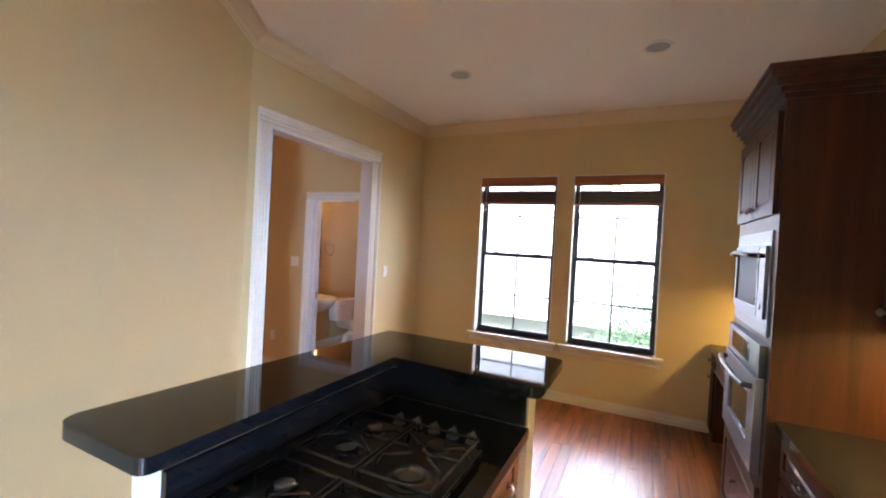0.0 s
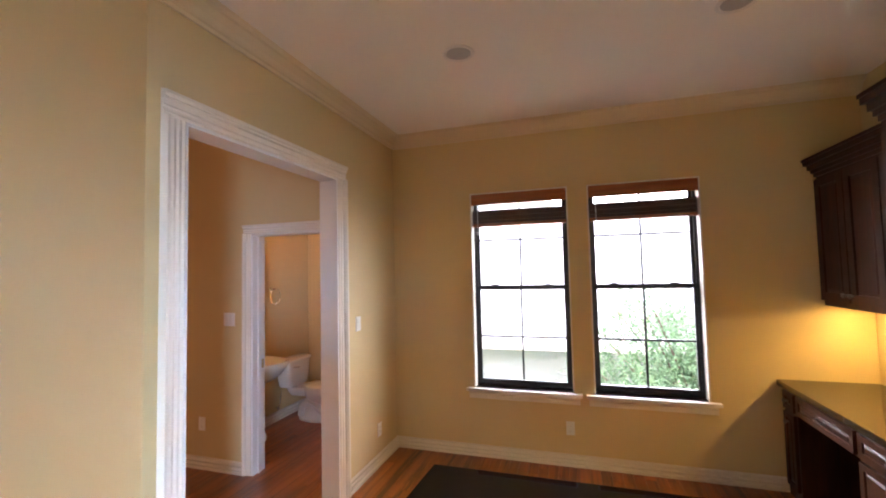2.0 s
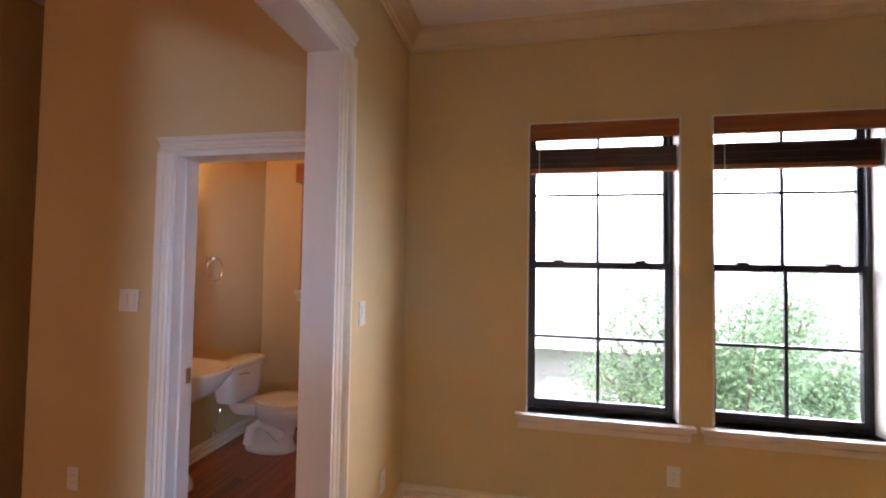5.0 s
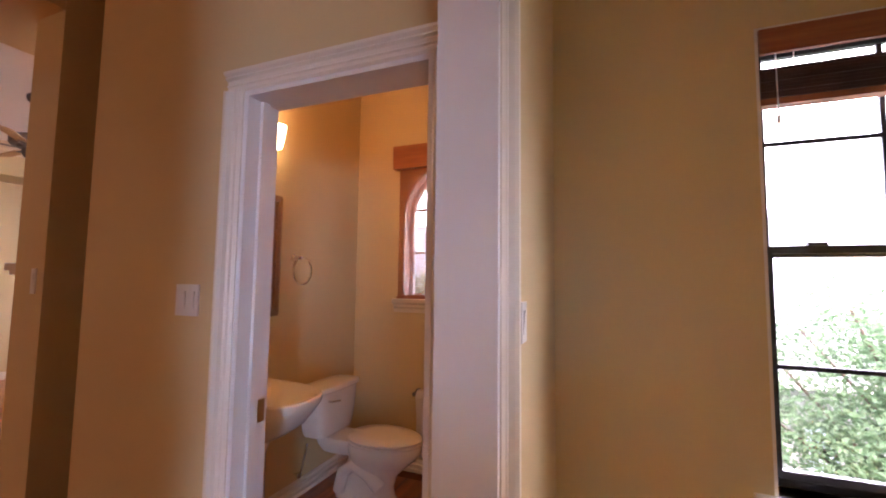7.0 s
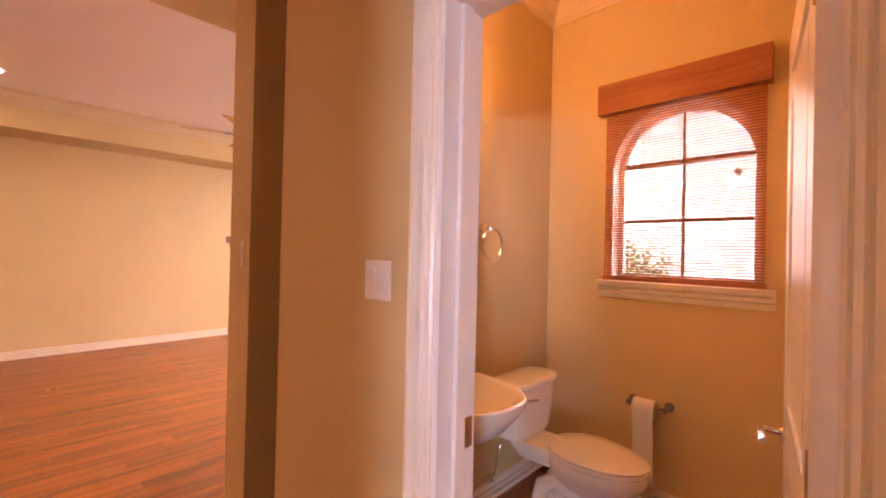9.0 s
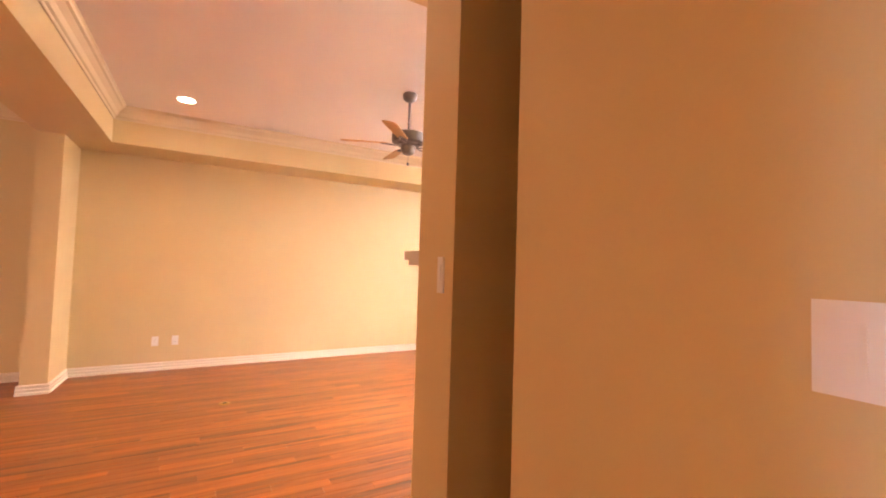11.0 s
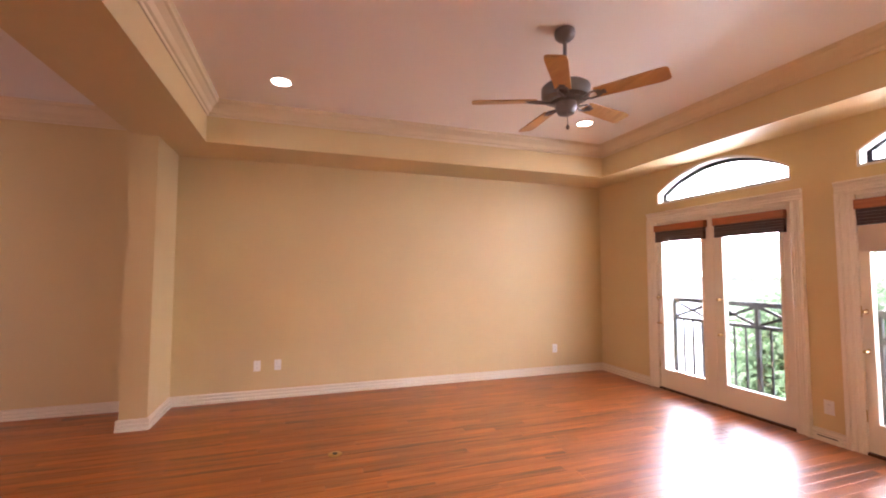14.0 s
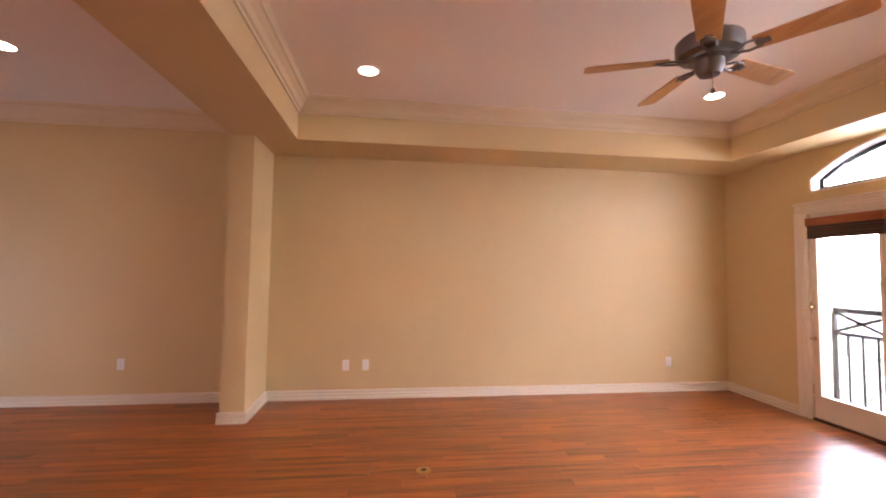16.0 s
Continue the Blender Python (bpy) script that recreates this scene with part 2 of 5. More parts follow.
def lathe(bm, profile, centre, segs=24, axis="z", sx=1.0, sy=1.0):
    """A turned body: profile of (radius, height) round an axis through centre."""
    rings = []
    for r, h in profile:
        ring = []
        for k in range(segs):
            a = 2 * math.pi * k / segs
            p = (r * sx * math.cos(a), r * sy * math.sin(a), h)
            p = {"z": p, "x": (p[2], p[0], p[1]), "y": (p[0], p[2], p[1])}[axis]
            ring.append(bm.verts.new((p[0] + centre[0], p[1] + centre[1], p[2] + centre[2])))
        rings.append(ring)
    for a, b in zip(rings, rings[1:]):
        for k in range(segs):
            bm.faces.new((a[k], a[(k + 1) % segs], b[(k + 1) % segs], b[k]))
    bm.faces.new(rings[0][::-1])
    bm.faces.new(rings[-1])


def tube(bm, pts, r, segs=8):
    """A round bar along a run of points."""
    pts = [Vector(p) for p in pts]
    rings = []
    for k, p in enumerate(pts):
        d = (pts[min(k + 1, len(pts) - 1)] - pts[max(k - 1, 0)]).normalized()
        q = d.to_track_quat("Z", "Y")
        rings.append([bm.verts.new(p + q @ Vector((r * math.cos(2 * math.pi * j / segs), r * math.sin(2 * math.pi * j / segs), 0))) for j in range(segs)])
    for a, b in zip(rings, rings[1:]):
        for j in range(segs):
            bm.faces.new((a[j], a[(j + 1) % segs], b[(j + 1) % segs], b[j]))
    bm.faces.new(rings[0][::-1])
    bm.faces.new(rings[-1])


def round_edges(bm, width, segs=2, angle=40):
    es = [e for e in bm.edges if len(e.link_faces) == 2 and e.calc_face_angle(0) > radians(angle)]
    bmesh.ops.bevel(bm, geom=es, offset=width, segments=segs, affect="EDGES", profile=0.5, clamp_overlap=True)


def mesh_of(name, bm, mat, m=None, smooth=False):
    if m is not None:
        bm.transform(m)
    bmesh.ops.recalc_face_normals(bm, faces=bm.faces[:])
    me = bpy.data.meshes.new(name)
    bm.to_mesh(me)
    bm.free()
    me.materials.append(mat)
    if smooth:
        me.shade_smooth()
        me.set_sharp_from_angle(angle=radians(38))
    return me


def part(name, bm, mat, parent, label="", m=None, smooth=False):
    """One mesh under a thing or a part."""
    ob = new(name, mesh_of(name, bm, mat, m, smooth))
    ob.parent = parent
    if parent.type == "EMPTY":
        ob.matrix_parent_inverse = parent.matrix_basis.inverted()
    return tagged(ob, label)


def thing(name, at, label, category, group="", kind=""):
    ob = new(name)
    ob.empty_display_size = 0.1
    ob.matrix_basis = Matrix.Translation(at)
    return tagged(ob, label, category, group, kind)


def solid(name, bm, mat, label, category, kind="", group="", m=None, smooth=False):
    """A thing of one mesh."""
    return tagged(new(name, mesh_of(name, bm, mat, m, smooth)), label, category, group, kind)


def on_wall(x, y, z=0.0, facing="-y"):
    """Local axes of a wall: x along it (to the right as one faces it), y out of it into the room, z up."""
    u, n = {"-y": ((1, 0, 0), (0, -1, 0)), "+y": ((-1, 0, 0), (0, 1, 0)), "+x": ((0, 1, 0), (1, 0, 0)), "-x": ((0, -1, 0), (-1, 0, 0))}[facing]
    return Matrix(((u[0], n[0], 0, x), (u[1], n[1], 0, y), (u[2], n[2], 1, z), (0, 0, 0, 1)))


def ring(bm, a, b, d0, d1, z0, z1, ha, hb, hz0, hz1):
    """A board with one rectangular hole, in one piece."""
    o = ((a, z0), (b, z0), (b, z1), (a, z1))
    i = ((ha, hz0), (hb, hz0), (hb, hz1), (ha, hz1))
    v = [[bm.verts.new((x, d, z)) for x, z in q] for q, d in ((o, d0), (i, d0), (i, d1), (o, d1))]
    for r0, r1 in zip(v, v[1:] + v[:1]):
        for k in range(4):
            j = (k + 1) % 4
            bm.faces.new((r0[k], r0[j], r1[j], r1[k]))


def wall_boxes(bm, a, b, d0, d1, z0, z1, holes):
    """A wall from a to b (along), d0 to d1 (through), with rectangular holes (a, b, z0, z1)."""
    if len(holes) == 1 and a < holes[0][0] and b > holes[0][1] and z0 < holes[0][2] and z1 > holes[0][3]:
        ring(bm, a, b, d0, d1, z0, z1, *holes[0])
        return
    cuts = sorted({a, b, *[h[0] for h in holes], *[h[1] for h in holes]})
    for s, e in zip(cuts, cuts[1:]):
        mid = (s + e) / 2
        here = sorted([(h[2], h[3]) for h in holes if h[0] < mid < h[1]])
        z = z0
        for lo, hi in here:
            if lo > z + 1e-4:
                box(bm, s, e, d0, d1, z, lo)
            z = hi
        if z1 > z + 1e-4:
            box(bm, s, e, d0, d1, z, z1)


def cut_wall(bm, a, b, d0, d1, z0, z1, columns, n=16):
    """One wall in one piece with columns of holes (a, b, sill, spring, rise, power), each column about its middle."""
    def side(hole, s):
        ha, hb, sill, sp, rise, pw = hole
        c, hw = (ha + hb) / 2, (hb - ha) / 2
        pts = [] if sill <= z0 else [(c, sill)]
        pts += [(c + s * hw, sill), (c + s * hw, sp)]
        if rise:
            pts += [(c + s * hw * (1 - k / n), sp + rise * (1 - (1 - k / n) ** 2) ** pw) for k in range(1, n + 1)]
        else:
            pts.append((c, sp))
        return pts
    for k in range(len(columns) + 1):
        right = [(b, z0), (b, z1)] if k == len(columns) else [p for h in columns[k] for p in side(h, -1)]
        left = [(a, z0), (a, z1)] if k == 0 else [p for h in columns[k - 1] for p in side(h, 1)]
        if k < len(columns):
            m_ = sum(columns[k][0][:2]) / 2
            right = ([(m_, z0)] if columns[k][0][2] > z0 else []) + right + [(m_, z1)]
        if k > 0:
            m_ = sum(columns[k - 1][0][:2]) / 2
            left = ([(m_, z0)] if columns[k - 1][0][2] > z0 else []) + left + [(m_, z1)]
        prism(bm, right + left[::-1], d0, d1, "y")
    bmesh.ops.remove_doubles(bm, verts=bm.verts[:], dist=1e-5)
    bm.verts.index_update()
    seen = {}
    for f in bm.faces:
        seen.setdefault(frozenset(v.index for v in f.verts), []).append(f)
    doubled = [f for fs in seen.values() if len(fs) > 1 for f in fs]
    bmesh.ops.delete(bm, geom=doubled, context="FACES_ONLY")


BASE_PROFILE = ((0, 0), (0.028, 0), (0.028, 0.020), (0.024, 0.025), (0.006, 0.026), (0.006, 0.036), (0.020, 0.038), (0.022, 0.054), (0.018, 0.058), (0.004, 0.059), (0.004, 0.068), (0.014, 0.070), (0.016, 0.088), (0.006, 0.098), (0, 0.098))
CROWN_PROFILE = ((0, 0), (0, -0.115), (0.012, -0.115), (0.016, -0.098), (0.03, -0.09), (0.045, -0.06), (0.075, -0.032), (0.09, -0.026), (0.095, -0.012), (0.105, 0))


def run_moulding(name, profile, mat, label, category, p0, p1, facing, z=0.0):
    """A straight moulding on a wall between two points of the plan."""
    if facing in ("-y", "+y"):
        m = on_wall(0, p0[1], z, facing)
        s = 1 if facing == "-y" else -1
        a, b = sorted((s * p0[0], s * p1[0]))
    else:
        m = on_wall(p0[0], 0, z, facing)
        s = 1 if facing == "+x" else -1
        a, b = sorted((s * p0[1], s * p1[1]))
    bm = bmesh.new()
    prism(bm, profile, a, b, "x")
    return solid(name, bm, mat, label, category, "structure", "", m)


def baseboard(p0, p1, facing):
    return run_moulding("baseboard", BASE_PROFILE, TRIM, "stepped cream-painted wooden baseboard along the wall", "baseboard", p0, p1, facing)


def crown(p0, p1, facing, z):
    return run_moulding("trim", CROWN_PROFILE, CROWN, "light tan crown moulding under the ceiling", "crown moulding", p0, p1, facing, z)


def casing(parent, m, a, b, top, width=0.105, bottom=0.0, sides=True, mat=None):
    """Stepped wooden casing round an opening a..b, on a wall's local axes."""
    mat = mat or TRIM
    prof = ((0.0, 0.0), (0.014, 0.0), (0.020, 0.009), (0.012, 0.017), (0.012, 0.029), (0.019, 0.035), (0.012, 0.043), (0.014, 0.060), (0.028, 0.066), (0.022, 0.076), (0.034, 0.085), (0.035, 0.098), (0.0, 0.105))
    k = width / 0.105
    for s, e in ((a, -1), (b, 1)):
        bm = bmesh.new()
        prism(bm, [(s + e * w * k, d) for d, w in prof], bottom, top, "z")
        part("casing_side", bm, mat, parent, "", m)
    bm = bmesh.new()
    v0 = prism(bm, [(d, top + w * k) for d, w in prof], a - width, b + width, "x")
    part("casing_head", bm, mat, parent, "", m)

# ---- the plan ----
KY = 5.20      # kitchen window wall
KX = -2.80     # kitchen side of the wall with the cased opening
KR = 0.97      # kitchen right wall
KC = 3.045     # kitchen ceiling
HY = 4.33      # hall wall with the powder room door
PX0, PX1, PY = -4.47, -2.90, 6.12
LX, LY = -10.155, 7.785
SX0, SX1, SY = -5.155, -4.92, 4.32   # wall with the fireplace
SOF, TRAY = 2.645, 3.035
BACK = -3.0

# floor bed under the strips
bm = bmesh.new()
box(bm, LX - 0.2, SX1, BACK - 0.2, LY + 0.2, -0.2, -0.012)
box(bm, SX1, KX, BACK - 0.2, PY + 0.2, -0.2, -0.012)
box(bm, KX, KR + 0.15, BACK - 0.2, KY + 0.2, -0.2, -0.012)
FLOOR_OB = solid("floor", bm, GAP, "glossy reddish-orange oak strip floor", "floor", "structure")

# kitchen window wall, 0.2 thick
W1, W2 = (-2.013, -1.127), (-0.964, -0.096)
WZ0, WZ1 = 0.615, 2.42
bm = bmesh.new()
cut_wall(bm, KX - 0.13, KR + 0.15, KY, KY + 0.2, 0, KC, [[(*W1, WZ0, WZ1, 0, 1)], [(*W2, WZ0, WZ1, 0, 1)]])
solid("wall_kitchen_north", bm, WALL, "tan painted kitchen wall with two windows", "wall", "structure")
# wall with the cased opening
OY0, OY1, OZ = 2.84, 4.147, 2.425
bm = bmesh.new()
wall_boxes(bm, 2.58, KY, KX - 0.13, KX, 0, KC, [(OY0, OY1, 0, OZ)])
bm.transform(Matrix(((0, 1, 0, 0), (1, 0, 0, 0), (0, 0, 1, 0), (0, 0, 0, 1))))
solid("wall_kitchen_west", bm, WALL, "tan painted wall with a wide cased opening", "wall", "structure")
# angled wall
AX0, AY0, AX1, AY1 = KX, 2.66, -1.14, 0.09
bm = bmesh.new()
dx, dy = AX1 - AX0, AY1 - AY0
ln = math.hypot(dx, dy)
nx, ny = dy / ln * 0.13, -dx / ln * 0.13
prism(bm, [(AX0, AY0), (AX1, AY1), (AX1 + nx, AY1 + ny), (AX0 + nx, AY0 + ny)], 0, KC, "z")
solid("wall_kitchen_angled", bm, WALL, "angled tan painted kitchen wall", "wall", "structure")
bm = bmesh.new()
box(bm, AX1 - 0.13, AX1, BACK, AY1, 0, KC)
solid("wall_kitchen_passage", bm, WALL, "plain tan painted wall", "wall", "structure")
bm = bmesh.new()
box(bm, KR, KR + 0.15, BACK, KY, 0, KC)
solid("wall_kitchen_east", bm, WALL, "tan painted wall behind the cabinets", "wall", "structure")
bm = bmesh.new()
box(bm, LX - 0.2, KR + 0.15, BACK - 0.15, BACK, 0, 3.3)
solid("wall_south", bm, WALL, "plain tan painted wall closing the rooms", "wall", "structure")

# hall wall with the powder room door
DX0, DX1, DZ = -3.765, -3.03, 2.06
bm = bmesh.new()
wall_boxes(bm, PX0 - 0.17, KX - 0.13, HY, HY + 0.13, 0, 3.05, [(DX0, DX1, 0, DZ)])
solid("wall_hall_north", bm, WALL, "tan painted hall wall with a doorway", "wall", "structure")
# powder room walls
bm = bmesh.new()
box(bm, PX0 - 0.17, PX0, HY + 0.13, PY + 0.2, 0, 3.05)
solid("wall_powder_west", bm, WALL, "tan painted powder room wall", "wall", "structure")
bm = bmesh.new()
box(bm, PX1 + 0.002, KX - 0.004, HY + 0.13, PY + 0.2, 0, 3.05)
solid("wall_powder_east", bm, WALL, "tan painted powder room wall", "wall", "structure")
PWA, PWB, PWZ0, PWZS = -4.052, -3.314, 1.25, 1.905   # arched window: sides, sill, spring line


bm = bmesh.new()
cut_wall(bm, PX0, PX1 + 0.002, PY, PY + 0.2, 0, 3.05, [[(PWA, PWB, PWZ0, PWZS, (PWB - PWA) / 2, 0.5)]])
solid("wall_powder_north", bm, WALL, "tan painted powder room wall with an arched window", "wall", "structure")

# stub wall that carries the fireplace, and the passage beside the powder room
bm = bmesh.new()
box(bm, SX0, SX1, SY, LY + 0.2, 0, 3.3)
round_edges(bm, 0.02, 3)
solid("wall_living_east", bm, WALL, "tan painted wall end with rounded corners", "wall", "structure")
bm = bmesh.new()
box(bm, SX1, PX0 - 0.17, 6.1, 6.2, 0, 3.05)
solid("wall_passage_end", bm, WALL, "plain tan painted wall at the passage end", "wall", "structure")

# living room walls
D1, D2 = (-9.142, -7.621), (-7.173, -5.652)   # French door openings
DTOP = 2.035
TZ0, TSP, TR = 2.23, 2.36, 0.262          # transom sill, spring, rise
bm = bmesh.new()
cut_wall(bm, LX - 0.2, SX0, LY, LY + 0.2, 0, 3.3, [[(a, b, 0.0, DTOP, 0, 1), (a + 0.045, b + 0.02, TZ0, TSP, TR, 1.0)] for a, b in (D1, D2)])
solid("wall_living_north", bm, WALL, "tan painted wall with two glazed double doors", "wall", "structure")
bm = bmesh.new()
box(bm, LX - 0.2, LX, BACK, LY, 0, 3.3)
solid("wall_living_west", bm, WALL, "long plain tan painted wall", "wall", "structure")
# pilaster and beam
PFX, PFY0, PFY1 = -9.505, 2.14, 2.355
bm = bmesh.new()
box(bm, LX, PFX, PFY0, PFY1, 0, SOF)
round_edges(bm, 0.012, 2)
solid("wall_pilaster", bm, WALL, "tan painted pilaster carrying the ceiling beam", "pilaster", "structure")

# ceilings
bm = bmesh.new()
box(bm, KX, KR, BACK, KY, KC, KC + 0.12)
solid("ceiling_kitchen", bm, CEIL, "off-white painted kitchen ceiling", "ceiling", "structure")
bm = bmesh.new()
box(bm, SX1, KX, BACK, PY + 0.2, 3.05, 3.17)
solid("ceiling_hall", bm, CEIL, "off-white painted hall ceiling", "ceiling", "structure")
# living room: dropped border round a raised tray
TX0, TX1, TY0, TY1 = -9.54, -5.595, 2.735, 7.335
bm = bmesh.new()
box(bm, LX, TX0, PFY0, LY, SOF, TRAY + 0.1)
box(bm, TX1, SX1 - 0.004, PFY0, LY, SOF, TRAY + 0.1)
box(bm, TX0, TX1, TY1, LY, SOF, TRAY + 0.1)
box(bm, TX0, TX1, PFY0, TY0, SOF, TRAY + 0.1)
solid("ceiling_border", bm, WALL, "tan painted dropped ceiling border and beam", "ceiling", "structure")
bm = bmesh.new()
box(bm, TX0, TX1, TY0, TY1, TRAY, TRAY + 0.1)
solid("ceiling_tray", bm, CEIL, "off-white raised tray ceiling", "ceiling", "structure")
bm = bmesh.new()
box(bm, LX, SX1, BACK, PFY0, TRAY, TRAY + 0.14)
solid("ceiling_front_room", bm, CEIL, "off-white painted ceiling", "ceiling", "structure")
TRAY_CROWN = tuple((d * 1.2, z * 1.2) for d, z in CROWN_PROFILE)
for p0, p1, f in (((TX0, TY0), (TX0, TY1), "+x"), ((TX1, TY0), (TX1, TY1), "-x"), ((TX0, TY1), (TX1, TY1), "-y"), ((TX0, TY0), (TX1, TY0), "+y")):
    run_moulding("trim", TRAY_CROWN, CROWN, "light tan crown moulding inside the tray ceiling", "crown moulding", p0, p1, f, TRAY)
run_moulding("trim", tuple((d * 1.5, z * 1.5) for d, z in CROWN_PROFILE), CROWN, "deep light tan crown moulding under the ceiling", "crown moulding", (LX, BACK), (LX, PFY0), "+x", TRAY)
crown((KX, KY), (KR, KY), "-y", KC)
crown((KX, 2.66), (KX, KY), "+x", KC)
crown((PX0, PY), (PX1, PY), "-y", 3.05)
crown((PX0, HY + 0.13), (PX0, PY), "+x", 3.05)
# crown on the angled wall
ang = math.atan2(-dy, -dx)
bm = bmesh.new()
prism(bm, CROWN_PROFILE, 0, ln + 0.02, "x")
solid("trim", bm, CROWN, "light tan crown moulding under the ceiling", "crown moulding", "structure", "", Matrix(((dx / ln, -nx / 0.13, 0, AX0), (dy / ln, -ny / 0.13, 0, AY0), (0, 0, 1, KC), (0, 0, 0, 1))))
bm = bmesh.new()
prism(bm, BASE_PROFILE, 0, ln, "x")
solid("baseboard", bm, TRIM, "stepped cream-painted wooden baseboard along the wall", "baseboard", "structure", "", Matrix(((dx / ln, -nx / 0.13, 0, AX0), (dy / ln, -ny / 0.13, 0, AY0), (0, 0, 1, 0), (0, 0, 0, 1))))

# baseboards
baseboard((KX, KY), (0.45, KY), "-y")
baseboard((KX, OY1 + 0.115), (KX, KY), "+x")
baseboard((PX0 - 0.17, HY), (DX0 - 0.078, HY), "-y")
baseboard((PX0, PY), (PX1, PY), "-y")
baseboard((PX0, HY + 0.13), (PX0, PY), "+x")
baseboard((LX, PFY1), (LX, LY), "+x")
baseboard((LX, BACK), (LX, PFY0), "+x")
baseboard((LX, LY), (D1[0] - 0.105, LY), "-y")
baseboard((D1[1] + 0.105, LY), (D2[0] - 0.105, LY), "-y")
baseboard((D2[1] + 0.105, LY), (SX0, LY), "-y")
baseboard((LX, PFY1), (PFX, PFY1), "+y")
baseboard((LX, PFY0), (PFX, PFY0), "-y")
run_moulding("baseboard", BASE_PROFILE, TRIM, "stepped cream-painted wooden baseboard round the pilaster", "baseboard", (PFX, PFY0 - 0.02), (PFX, PFY1 + 0.02), "+x")

# cased opening between kitchen and hall
op = thing("door_1", (KX, (OY0 + OY1) / 2, 0), "wide cased opening with cream-painted fluted casing", "doorway", "", "structure")
casing(op, on_wall(KX, 0, 0, "+x"), OY0, OY1, OZ, 0.115, 0.0, True, TRIM)
casing(op, on_wall(KX - 0.13, 0, 0, "-x"), -OY1, -OY0, OZ, 0.115)
bm = bmesh.new()
box(bm, KX - 0.14, KX + 0.01, OY0 - 0.001, OY0 + 0.016, 0, OZ)
box(bm, KX - 0.14, KX + 0.01, OY1 - 0.016, OY1 + 0.001, 0, OZ)
box(bm, KX - 0.14, KX + 0.01, OY0 + 0.016, OY1 - 0.016, OZ - 0.016, OZ)
part("jamb", bm, WHITE, op)

# powder room doorway
pdw = thing("door_2", ((DX0 + DX1) / 2, HY, 0), "cream-painted door frame of the powder room", "door frame", "", "structure")
casing(pdw, on_wall(0, HY, 0, "-y"), DX0, DX1, DZ, 0.078)
casing(pdw, on_wall(0, HY + 0.13, 0, "+y"), -DX1, -DX0, DZ, 0.078)
bm = bmesh.new()
for a, b in ((DX0 - 0.001, DX0 + 0.018), (DX1 - 0.018, DX1 + 0.001)):
    box(bm, a, b, HY - 0.008, HY + 0.138, 0, DZ)
box(bm, DX0 + 0.018, DX1 - 0.018, HY - 0.008, HY + 0.138, DZ - 0.018, DZ)
for a, b in ((DX0 + 0.018, DX0 + 0.03), (DX1 - 0.03, DX1 - 0.018)):
    box(bm, a, b, HY + 0.05, HY + 0.085, 0, DZ - 0.018)
part("jamb", bm, WHITE, pdw)
bm = bmesh.new()
box(bm, DX0 + 0.018, DX0 + 0.0215, HY + 0.09, HY + 0.125, 0.88, 0.96)
part("strike_plate", bm, BRASS, pdw, "aged brass strike plate on the jamb")

